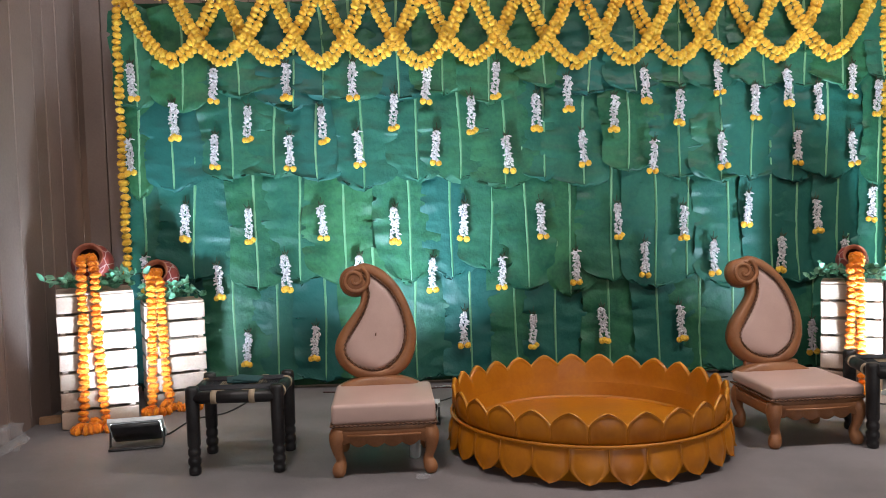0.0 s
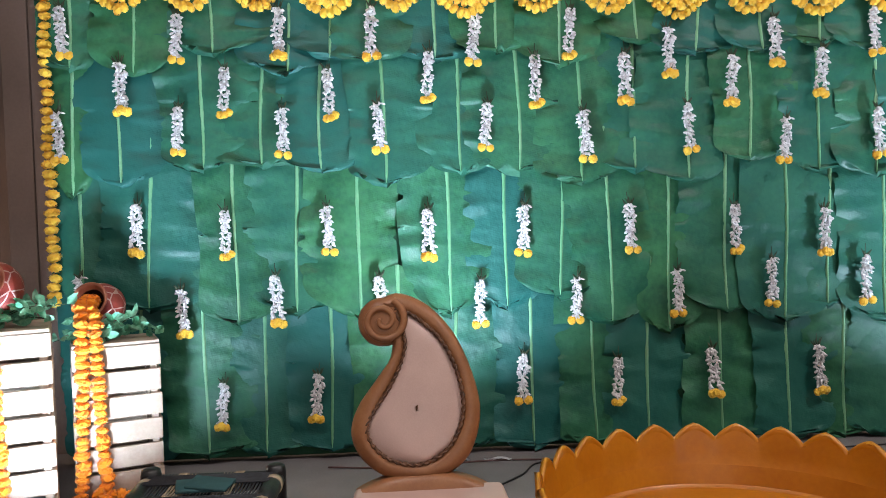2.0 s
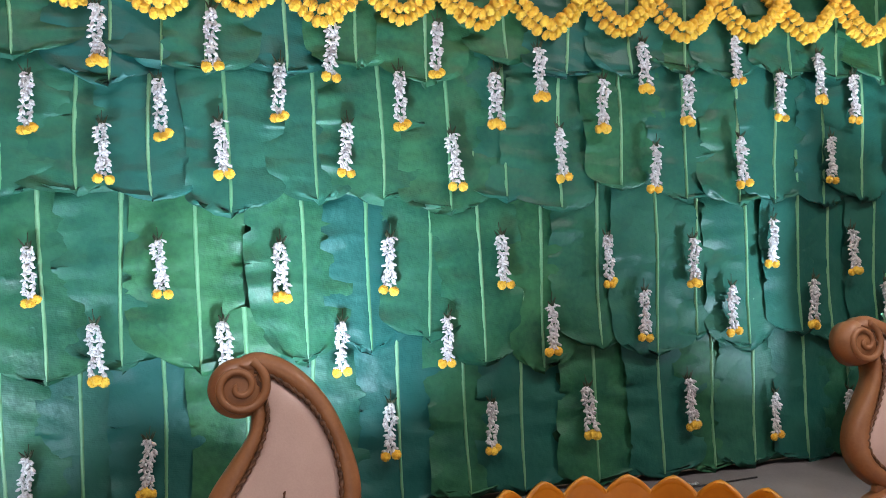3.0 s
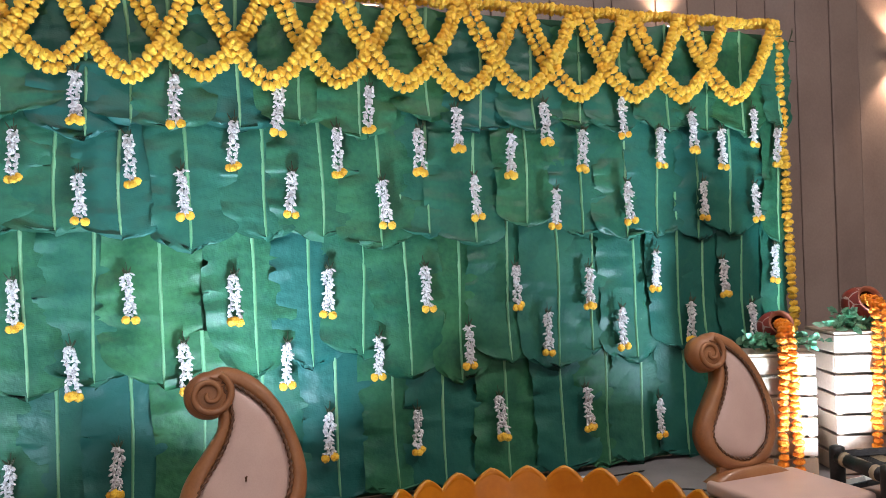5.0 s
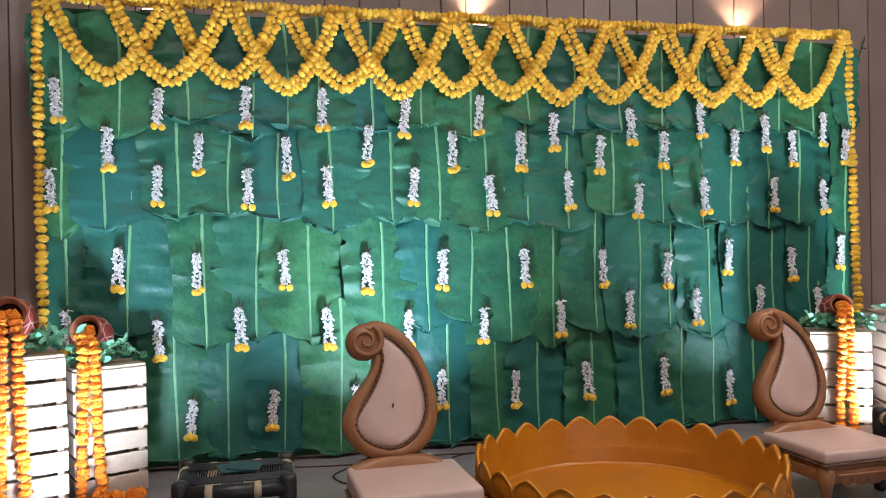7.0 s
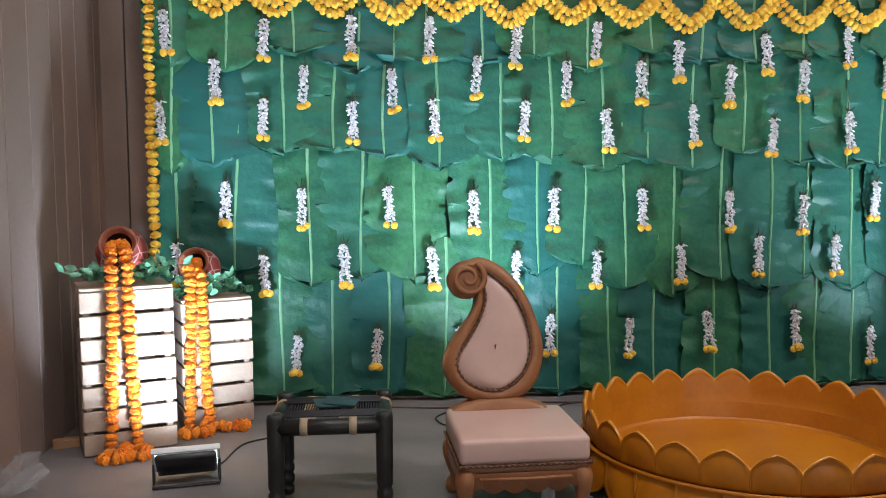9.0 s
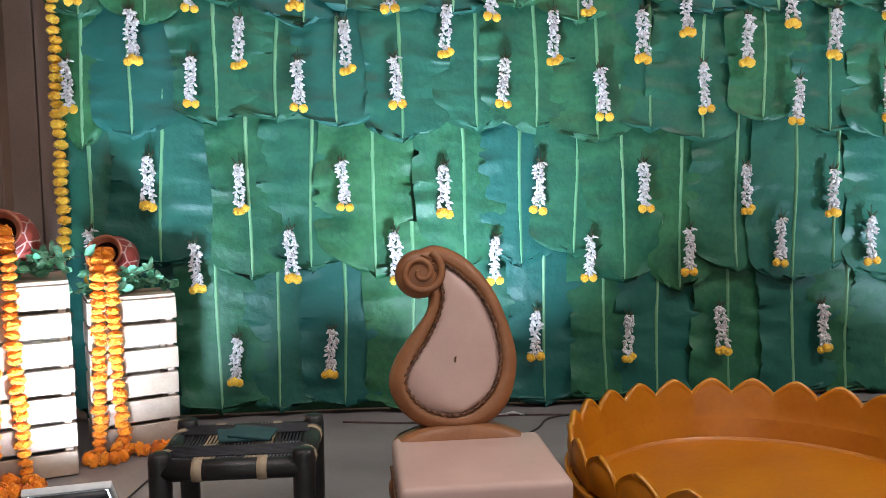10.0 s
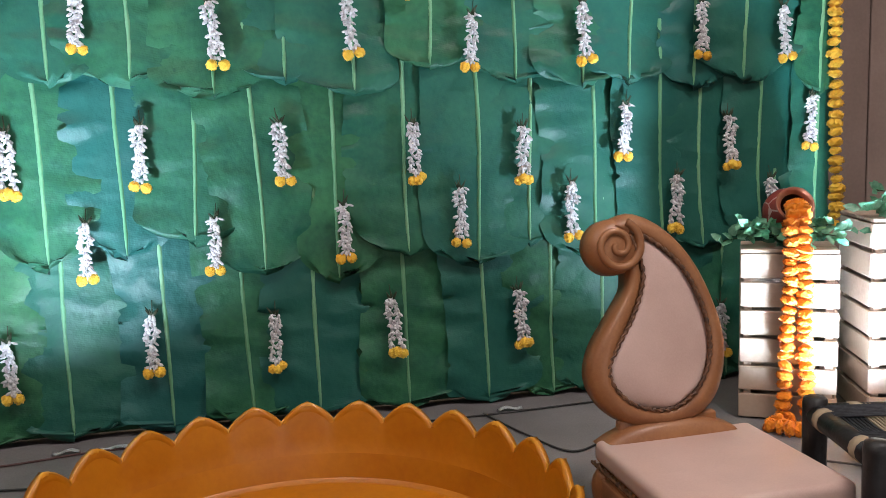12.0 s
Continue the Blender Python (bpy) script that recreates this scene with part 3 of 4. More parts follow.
# ---- slatted crates with spilling pots ----
def slatted_crate(x, y, turn, wide, deep, rows, label):
    """A tall crate of rows of rough slats nailed to corner posts, closed above; its origin is the front left foot."""
    c = thing("slatted_crate", pose(x, y, 0, 0, 0, turn), label, "wooden crate", "slatted crates")
    rng = random.Random(int(abs(x) * 100))
    pitch = 0.1128
    tall = rows * pitch
    front = finish(boxed(0, 0, 0, wide, 0.014, pitch - 0.017, 0.0025, 1), "slat", M["pine"], False)
    side = finish(boxed(0, 0, 0, 0.014, deep - 0.03, pitch - 0.017, 0.0025, 1), "slat", M["pine"], False)
    for k in range(rows):
        z = (k + 0.5) * pitch
        for yy in (0.007, deep - 0.007):
            place("slat", front, c, pose(wide / 2 + rng.uniform(-0.003, 0.003), yy + rng.uniform(-0.002, 0.002), z, 0, rng.uniform(-0.4, 0.4), 0))
        for xx in (0.007, wide - 0.007):
            place("slat", side, c, pose(xx + rng.uniform(-0.002, 0.002), deep / 2, z, rng.uniform(-0.3, 0.3), 0, 0))
    post = finish(boxed(0, 0, tall / 2 - 0.005, 0.03, 0.03, tall - 0.012, 0.002, 1), "corner_post", M["pine"], False)
    for xx in (0.03, wide - 0.03):
        for yy in (0.03, deep - 0.03):
            place("corner_post", post, c, pose(xx, yy, 0))
    for k in range(4):
        part("top_board", boxed(0, 0, 0, wide - 0.004, deep / 4 - 0.006, 0.014, 0.002, 1), M["pine"], c, m=pose(wide / 2, (k + 0.5) * deep / 4, tall + 0.003), smooth=False)
    return tall + 0.01


def clay_pot(m, scale):
    p = thing("clay_pot", m, "maroon painted clay pot with white brushwork lying tilted on a crate", "clay pot", "clay pots")
    s = scale
    body = [(0.02, 0.0), (0.06, 0.005), (0.095, 0.03), (0.115, 0.075), (0.112, 0.115), (0.09, 0.15), (0.066, 0.168), (0.06, 0.178)]
    part("body", lathe([(r * s, z * s) for r, z in body], 40), M["pot"], p)
    lip = [(0.06, 0.176), (0.073, 0.19), (0.082, 0.2), (0.084, 0.207), (0.079, 0.209), (0.068, 0.198), (0.057, 0.182)]
    part("lip", lathe([(r * s, z * s) for r, z in lip], 40), M["pot_lip"], p)
    inner = [(0.057, 0.182), (0.062, 0.166), (0.086, 0.146), (0.105, 0.11), (0.08, 0.03), (0.01, 0.012)]
    part("inside", lathe([(r * s, z * s) for r, z in inner], 32), M["pot_in"], p)
    return p


def foliage(m, seed, wide):
    """A low spray of variegated leaves on thin stems."""
    rng = random.Random(seed)
    f = thing("leaf_spray", m, "spray of variegated green leaves tucked round a clay pot", "foliage", "leaf sprays")
    leaves, stems = bmesh.new(), bmesh.new()
    for _ in range(13):
        a = rng.uniform(-0.35, math.pi + 0.35)
        d = Vector((math.cos(a) * wide * rng.uniform(0.5, 1.0), -0.09 * abs(math.sin(a)) - 0.02, rng.uniform(0.01, 0.11)))
        stem = spline([(0, 0, 0.02), d * 0.5 + Vector((0, 0, 0.03)), d], 7)
        tube(stem, 0.0022, 5, stems)
        for k in range(1, 7):
            for s in (-1, 1):
                p = stem[k]
                dirn = Vector((rng.uniform(-1, 1), rng.uniform(-1, 0.2), rng.uniform(-0.5, 0.8))).normalized()
                up = Vector((rng.uniform(-0.5, 0.5), -1, rng.uniform(0.1, 1))).normalized()
                w = dirn.cross(up).normalized()
                nn = w.cross(dirn)
                ln, wd = rng.uniform(0.04, 0.07), rng.uniform(0.012, 0.02)
                q = [p, p + dirn * ln * 0.35 + w * wd, p + dirn * ln * 0.75 + w * wd * 0.7, p + dirn * ln - nn * 0.006, p + dirn * ln * 0.75 - w * wd * 0.7, p + dirn * ln * 0.35 - w * wd]
                mid1 = p + dirn * ln * 0.5 - nn * 0.005
                vs = [leaves.verts.new(v) for v in q]
                c = leaves.verts.new(mid1)
                for i in range(6):
                    leaves.faces.new((vs[i], vs[(i + 1) % 6], c))
    tagged(part("leaves", leaves, M["green"], f), kind="stuff")
    part("stems", stems, M["stub"], f)


def pot_display(x, y, turn, wide, deep, rows, px, seed, label, scale, face, spread, tail=0.0):
    """Crate, pot, leaves and the double orange garland that runs from the pot's mouth to the floor."""
    tall = slatted_crate(x, y, turn, wide, deep, rows, label)
    rng = random.Random(seed)
    base = pose(x, y, 0, 0, 0, turn)
    pot = base @ pose(px - 0.02 * math.sin(radians(face)), 0.235, tall + 0.113 * scale, 66, 0, face)
    clay_pot(pot, scale)
    foliage(base @ pose(wide * 0.5, 0.12, tall), seed, wide * 0.72)
    mouth = base.inverted() @ pot @ Vector((0, 0, 0.17 * scale))
    lipp = base.inverted() @ pot @ Vector((0, 0.055 * scale * -1, 0.212 * scale))
    g = thing("orange_garland", base, "double string of orange marigolds spilling from a clay pot", "flower garland", "orange garlands")
    for s in (-1, 1):
        dx = s * spread
        drop = lipp.x + dx
        pts = [mouth + Vector((dx * 0.4, 0.02, 0.0)), lipp + Vector((dx * 0.7, -0.01, 0.03)), Vector((drop, min(lipp.y - 0.035, -0.03), lipp.z - 0.05)), Vector((drop, -0.035, tall - 0.06)), Vector((drop + s * 0.008, -0.034, 0.4)),
               Vector((drop + s * 0.02, -0.036, 0.12)), Vector((drop + s * 0.03, -0.06, 0.03)), Vector((drop + s * 0.07, -0.13, 0.024)), Vector((drop + 0.02, -0.16, 0.026)), Vector((drop - s * 0.06, -0.11, 0.024)), Vector((drop - s * 0.03, -0.07, 0.05))]
        if tail and s > 0:
            pts[-4:] = [Vector((drop + 0.08, -0.10, 0.03)), Vector((drop + 0.6 * tail, -0.115, 0.026)), Vector((drop + tail, -0.10, 0.026)), Vector((drop + 0.8 * tail, -0.15, 0.028))]
        strand(g, spline(pts, 90), ORANGE, 0.06, 0.036, rng, 0.75)


pot_display(-1.335, 4.775, 22, 0.42, 0.38, 7, 0.225, 1, "tall crate of pale raw pine slats holding a tilted clay pot", 1.05, -14, 0.036)
pot_display(-0.962, 5.17, 23, 0.366, 0.25, 6, 0.16, 2, "shorter crate of pale raw pine slats holding a tilted clay pot", 0.98, -28, 0.027, 0.2)
pot_display(3.375, 5.14, -31, 0.355, 0.27, 6, 0.17, 3, "shorter crate of pale raw pine slats beside the backdrop's edge", 0.86, 12, 0.022)
pot_display(3.80, 4.94, -20, 0.42, 0.38, 7, 0.22, 4, "tall crate of pale raw pine slats holding a tilted clay pot", 0.9, 10, 0.03)


# ---- lotus tub ----
TX, TY = 1.60, 4.145
tub = thing("lotus_tub", pose(TX, TY, 0, 0, 0, -5.5), "round turmeric-yellow lotus tub with scalloped petal rim", "tub")
tub.scale = (1.035, 1.035, 1.1)
NP = 26
HALF = math.pi / NP


def rim_height(a):
    u = abs(((a / HALF + 1) % 2) - 1)
    return 0.25 + 0.052 * (1 - u ** 1.55)


def ring_surface(rings, n, mat, name, label=""):
    bm = bmesh.new()
    loops = []
    for fn in rings:
        loops.append([bm.verts.new((lambda r, z: (r * math.sin(a), -r * math.cos(a), z))(*fn(a))) for a in (2 * math.pi * i / n for i in range(n))])
    for p, q in zip(loops, loops[1:]):
        for i in range(n):
            bm.faces.new((p[i], p[(i + 1) % n], q[(i + 1) % n], q[i]))
    return bm, loops


N = NP * 10
bm, loops = ring_surface([lambda a: (0.60, 0.002), lambda a: (0.64, 0.16), lambda a: (0.664, 0.235), lambda a: (0.674, rim_height(a) - 0.006)], N, None, "")
part("outer_wall", bm, M["tub"], tub)
bm, loops = ring_surface([lambda a: (0.661, rim_height(a) - 0.008), lambda a: (0.646, 0.2), lambda a: (0.628, 0.09), lambda a: (0.60, 0.075)], N, None, "")
part("inner_wall", bm, M["tub"], tub)
# rim strip in the paler colour that carries the edge highlight
bm, loops = ring_surface([lambda a: (0.674, rim_height(a) - 0.006), lambda a: (0.671, rim_height(a) + 0.001), lambda a: (0.664, rim_height(a) + 0.001), lambda a: (0.661, rim_height(a) - 0.008)], N, None, "")
part("rim", bm, M["tub_edge"], tub, "scalloped rim, paler from a highlight put into its colour")
bm = bmesh.new()
bmesh.ops.create_circle(bm, cap_ends=True, segments=96, radius=0.612, matrix=Matrix.Translation((0, 0, 0.077)))
part("tub_floor", bm, M["tub"], tub)


def ridge(u, v, w):
    return max(smoothstep(1 - 0.22, 1, abs(u)), smoothstep(0.86, 1, v))


def upper_petal(u, v):
    s = max(0.0, (v - 0.45) / 0.55)
    w = max(0.0, 1 - s ** 1.9) ** 0.85
    a = u * HALF * 1.03 * w
    z = 0.172 + (0.302 - 0.172) * v
    r = 0.66 + 0.011 * v + 0.014 * (1 - u * u) * math.sin(min(1, v * 1.2) * math.pi * 0.95) + 0.009 * ridge(u, v, w)
    p = Vector((r * math.sin(a), -r * math.cos(a), z))
    return p, Vector((math.sin(a), -math.cos(a), 0))


def lower_petal(u, v):
    s = max(0.0, (v - 0.4) / 0.6)
    w = max(0.0, 1 - s ** 2.3) ** 0.8
    a = u * HALF * 1.05 * w
    z = 0.164 - 0.145 * v
    r = 0.668 + 0.02 * v ** 1.2 + 0.02 * (1 - u * u) * math.sin(v * math.pi * 0.9) + 0.014 * ridge(u, v, w)
    p = Vector((r * math.sin(a), -r * math.cos(a), z))
    return p, Vector((math.sin(a), -math.cos(a), 0))


up_mesh = finish(shell(upper_petal, 12, 12, 0.014), "upper_petal", M["tub"])
low_mesh = finish(shell(lower_petal, 12, 12, 0.014), "lower_petal", M["tub"])
for k in range(NP):
    place("upper_petal", up_mesh, tub, pose(0, 0, 0, 0, 0, 360 / NP * k))
    place("lower_petal", low_mesh, tub, pose(0, 0, 0, 0, 0, 360 / NP * (k + 0.5)))
rope = [(0.681 * math.sin(2 * math.pi * i / 120), -0.681 * math.cos(2 * math.pi * i / 120), 0.168) for i in range(121)]
part("waist_band", tube(rope, 0.0075, 8, ends=False), M["tub"], tub)


# ---- paisley chairs ----
PX = 0.00158


def pz(x, y):
    return ((x - 372) * PX, 0.35 + (447 - y) * PX)


OUTER = [pz(*q) for q in ((275, 62), (320, 46), (380, 72), (432, 130), (466, 205), (484, 285), (474, 355), (445, 405), (395, 432), (342, 438), (282, 425), (236, 388), (216, 338), (230, 285), (270, 228), (300, 186), (306, 150))]
INNER = [pz(*q) for q in ((312, 82), (352, 98), (405, 148), (437, 215), (448, 285), (436, 340), (402, 384), (350, 405), (292, 391), (256, 356), (250, 320), (270, 284), (300, 240), (324, 192), (332, 152), (322, 108))]


def paisley_chair(m, label, pad, button):
    """Low ceremonial chair: paisley back with a scroll, padded panel, square seat, carved apron, curved legs."""
    c = thing("paisley_chair", m, label, "chair", "paisley chairs")
    # seat, apron and legs; the origin lies on the floor below the seat's middle, the front faces -y
    W, D = 0.485, 0.45
    top = 0.25 + pad
    cush = boxed(0, 0, 0.25 + pad / 2, W, D, pad, 0.02, 4)
    for v in cush.verts:
        if v.co.z > top - 0.03:
            v.co.z += 0.012 * (1 - (2 * v.co.x / W) ** 2) * (1 - (2 * v.co.y / D) ** 2)
    part("seat", cush, M["cream"], c, "blush leatherette seat pad")
    part("seat_frame", boxed(0, 0, 0.215, W - 0.02, D - 0.02, 0.07, 0.008), M["chair"], c)
    for y, sgn in ((-D / 2 + 0.012, 1), (D / 2 - 0.012, -1)):
        ap = bmesh.new()
        n = 40
        cols = []
        for i in range(n + 1):
            u = -1 + 2 * i / n
            low = 0.16 - 0.018 * abs(math.sin(u * math.pi * 2.5)) + 0.02 * abs(u) ** 4
            cols.append([ap.verts.new((u * (W / 2 - 0.04), y + dy, z)) for dy, z in ((-0.012, 0.222), (-0.012, low), (0.012, low), (0.012, 0.222))])
        for a, b in zip(cols, cols[1:]):
            for k in range(3):
                ap.faces.new((a[k], a[k + 1], b[k + 1], b[k]))
        part("apron", ap, M["chair"], c)
        if sgn > 0:
            part("moulding", tube([(-0.17, y - 0.013, 0.2), (0, y - 0.014, 0.197), (0.17, y - 0.013, 0.2)], 0.006, 8), M["chair"], c)
    for x in (-W / 2 + 0.012, W / 2 - 0.012):
        part("side_rail", boxed(x, 0, 0.19, 0.024, D - 0.1, 0.055, 0.006), M["chair"], c)

    def trim(pts, name, size=0.0068, gap=0.022, m=None):
        bm = bmesh.new()
        rings, run = [], 0.0
        for i, p in enumerate(pts):
            d = (pts[min(i + 1, len(pts) - 1)] - pts[max(i - 1, 0)]).normalized()
            run += (p - pts[max(i - 1, 0)]).length
            a = d.cross(Vector((0.03, 0.99, 0.11))).normalized()
            b = d.cross(a)
            ring = []
            for k in range(10):
                th = 2 * math.pi * k / 10
                r = size * (0.82 + 0.42 * math.cos(2 * th - run / gap * 2 * math.pi))
                ring.append(bm.verts.new(p + r * (a * math.cos(th) + b * math.sin(th))))
            rings.append(ring)
        for a, b in zip(rings, rings[1:]):
            for k in range(10):
                bm.faces.new((a[k], a[(k + 1) % 10], b[(k + 1) % 10], b[k]))
        part(name, bm, M["rope"], c, "dark twisted braid", m)

    q = [Vector((W / 2 * sx, D / 2 * sy, 0.248)) for sx, sy in ((-1, 1), (-1, -1), (1, -1), (1, 1))]
    ring = []
    for a, b in zip(q, q[1:]):
        ring += [a.lerp(b, i / 150) for i in range(150)]
    trim(ring, "seat_braid")
    for sx in (-1, 1):
        for sy in (-1, 1):
            lx, ly = sx * (W / 2 - 0.035), sy * (D / 2 - 0.035)
            pts = spline([(lx, ly, 0.225), (lx + 0.012 * sx, ly + 0.01 * sy, 0.175), (lx + 0.008 * sx, ly + 0.006 * sy, 0.115), (lx - 0.004 * sx, ly - 0.003 * sy, 0.07), (lx + 0.006 * sx, ly + 0.006 * sy, 0.035), (lx + 0.008 * sx, ly + 0.008 * sy, 0.002)], 16)
            rad = [0.036, 0.038, 0.04, 0.039, 0.036, 0.033, 0.029, 0.026, 0.023, 0.022, 0.023, 0.027, 0.031, 0.033, 0.031, 0.022]
            part("leg", tube(pts, rad, 12), M["chair"], c)
    # back, leaning away from the seat
    lean = pose(0, D / 2 - 0.012, top - 0.013, -12, 0, 0) @ pose(0, -(D / 2 - 0.012), -0.335)
    by = D / 2 - 0.012
    n = 110
    out = [Vector((x, 0, z)) for x, z in ((p.x, p.y) for p in spline([(a, b, 0) for a, b in OUTER], n))]
    inn = [Vector((x, 0, z)) for x, z in ((p.x, p.y) for p in spline([(a, b, 0) for a, b in INNER], n))]
    fr = bmesh.new()
    prof = [(0.0, 0.035), (0.0, -0.012), (0.10, -0.028), (0.35, -0.042), (0.6, -0.044), (0.82, -0.04), (1.0, -0.03), (1.0, 0.035)]
    rows = []
    for o, i in zip(out, inn):
        rows.append([fr.verts.new(o.lerp(i, f) + Vector((0, by + dy, 0))) for f, dy in prof])
    for a, b in zip(rows, rows[1:]):
        for k in range(len(prof)):
            fr.faces.new((a[k], a[(k + 1) % len(prof)], b[(k + 1) % len(prof)], b[k]))
    for r in (rows[0], rows[-1]):
        fr.faces.new(r)
    part("back_frame", fr, M["chair"], c, "carved caramel-brown paisley frame", lean)
    sx, sz = pz(287, 106)
    sc = lathe([(0.002, -0.046), (0.03, -0.046), (0.062, -0.04), (0.076, -0.026), (0.082, -0.008), (0.082, 0.035), (0.002, 0.035)], 40)
    part("scroll", sc, M["chair"], c, m=lean @ pose(sx, by, sz, 90, 0, 0) @ Matrix.Diagonal((1, 1, -1, 1)))
    sp = []
    for i in range(90):
        f = i / 89
        a = math.pi * 0.35 - f * 2 * math.pi * 1.75
        r = 0.07 * (1 - f) ** 0.9 + 0.006
        sp.append((sx + r * math.cos(a), by - 0.043 - 0.006 * f, sz + r * math.sin(a)))
    part("scroll_moulding", tube(sp, [0.013 - 0.005 * i / 89 for i in range(90)], 8), M["chair"], c, m=lean)
    # padded panel between the two flanks of the inner curve
    k = 52
    right = [inn[int(i * (n * 0.47) / k)] for i in range(k + 1)]
    left = [inn[int(n - 1 - i * (n * 0.53) / k)] for i in range(k + 1)]
    pn = bmesh.new()
    rows = []
    for i, (a, b) in enumerate(zip(left, right)):
        width = (b - a).length
        puff = 0.026 * min(1, width / 0.16) * smoothstep(0, 0.12, 1 - i / k)
        rows.append([pn.verts.new(a.lerp(b, j / 12) + Vector((0, by - 0.026 - puff * (1 - (2 * j / 12 - 1) ** 4), 0))) for j in range(13)])
    for a, b in zip(rows, rows[1:]):
        for j in range(12):
            pn.faces.new((a[j], a[j + 1], b[j + 1], b[j]))
    part("back_panel", pn, M["cream"], c, "padded blush leatherette back panel", lean)
    dense = []
    for a, b in zip(inn, inn[1:] + inn[:1]):
        dense += [a.lerp(b, s / 4) + Vector((0, by - 0.04, 0)) for s in range(4)]
    trim(dense, "back_braid", 0.0062, 0.024, lean)
    bx, bz = pz(350, 288)
    if button:
        part("button", tube([(bx, by - 0.05, bz), (bx + 0.004, by - 0.06, bz + 0.006), (bx + 0.001, by - 0.056, bz - 0.01)], 0.0028, 6), M["rope"], c, m=lean)
    # shoulder on which the back stands
    sh = bmesh.new()
    cols = []
    for i in range(31):
        u = -1 + 2 * i / 30
        h = 0.055 * (1 - abs(u) ** 2.4) + 0.004
        cols.append([sh.verts.new((u * 0.215 - 0.02, by + dy, 0.335 + z)) for dy, z in ((-0.05, 0), (-0.044, h * 0.8), (-0.02, h), (0.025, h), (0.035, 0))])
    for a, b in zip(cols, cols[1:]):
        for j in range(4):
            sh.faces.new((a[j], a[j + 1], b[j + 1], b[j]))
    for r in (cols[0], cols[-1]):
        sh.faces.new(r)
    part("shoulder", sh, M["chair"], c, m=Matrix.Translation((0, 0, top - 0.348)))
    part("back_prop", boxed(-0.02, by + 0.01, 0.30, 0.3, 0.03, 0.12, 0.006), M["chair"], c)
    return c


paisley_chair(pose(0.553, 3.97, 0, 0, 0, 1), "caramel wooden paisley-backed low chair with thick blush padded seat", 0.098, True).scale = (1, 1, 0.985)
paisley_chair(pose(2.69, 4.11, 0, 0, 0, 2), "caramel wooden paisley-backed low chair with thin blush padded seat", 0.062, False).scale = (1, 1, 0.985)


# ---- woven stools ----
def woven_stool(m, label):
    s = thing("woven_stool", m, label, "stool", "woven stools")
    W, D, H = 0.46, 0.39, 0.40
    for sx in (-1, 1):
        for sy in (-1, 1):
            prof = [(0.02, 0.0), (0.028, 0.006), (0.03, 0.03), (0.024, 0.042), (0.031, 0.055), (0.032, 0.075), (0.025, 0.088), (0.031, 0.1), (0.031, 0.12), (0.025, 0.132), (0.031, 0.145), (0.032, 0.3), (0.033, H), (0.03, H + 0.018), (0.018, H + 0.024)]
            part("leg", lathe(prof, 14, True), M["black"], s, m=pose(sx * (W / 2 - 0.03), sy * (D / 2 - 0.03), 0))
    for sy in (-1, 1):
        part("rail", tube([(-W / 2 + 0.03, sy * (D / 2 - 0.03), H - 0.03), (W / 2 - 0.03, sy * (D / 2 - 0.03), H - 0.03)], 0.031, 12), M["black"], s)
        for x in (-0.095, 0.085):
            part("band", tube([(x - 0.014, sy * (D / 2 - 0.03), H - 0.03), (x + 0.014, sy * (D / 2 - 0.03), H - 0.03)], 0.0335, 12), M["tape"], s, "beige cloth band")
    for sx in (-1, 1):
        part("rail", tube([(sx * (W / 2 - 0.03), -D / 2 + 0.03, H - 0.025), (sx * (W / 2 - 0.03), D / 2 - 0.03, H - 0.025)], 0.03, 12), M["black"], s)
        for y in (-0.1, 0.1):
            part("band", tube([(sx * (W / 2 - 0.03), y - 0.014, H - 0.025), (sx * (W / 2 - 0.03), y + 0.014, H - 0.025)], 0.0325, 12), M["tape"], s, "beige cloth band")
    cord = finish(tube([(0, -D / 2 + 0.03, 0), (0, 0, -0.008), (0, D / 2 - 0.03, 0)], 0.0035, 6), "cord", M["cordb"])
    cordt = finish(tube([(0, -D / 2 + 0.03, 0), (0, 0, -0.008), (0, D / 2 - 0.03, 0)], 0.0035, 6), "cord", M["tape"])
    for i in range(34):
        x = -0.17 + 0.34 * i / 33
        inner = 0.04 < abs(x + 0.01) < 0.10
        place("cord", cordt if inner else cord, s, pose(x, 0, H - 0.002))
    across = finish(tube([(-W / 2 + 0.03, 0, 0), (W / 2 - 0.03, 0, 0)], 0.0035, 6), "cord", M["cordb"])
    for i in range(26):
        y = -0.14 + 0.28 * i / 25
        if abs(y) > 0.06:
            place("cord", across, s, pose(0, y, H + 0.002))
    return s


stool = woven_stool(pose(-0.148, 4.055, 0, 0, 0, -1), "black wrapped stool with woven cord seat and beige bands")
copy_thing(stool, pose(3.18, 3.97, 0, 0, 0, -12))
cloth = bmesh.new()
for k, (dx, dy, rz, w, d) in enumerate(((0, 0, 14, 0.14, 0.10), (0.035, -0.008, -10, 0.13, 0.09))):
    box(cloth, 0, 0, 0.008, w, d, 0.010, 0.004, 2, m=pose(dx, dy, 0.008 * k, 3, 4, rz))
folded = tagged(new("folded_cloth", finish(cloth, "folded_cloth", M["teal"])), "dark teal folded cloth lying on the woven stool", "cloth")
folded.matrix_basis = pose(-0.15, 4.055, 0.407)


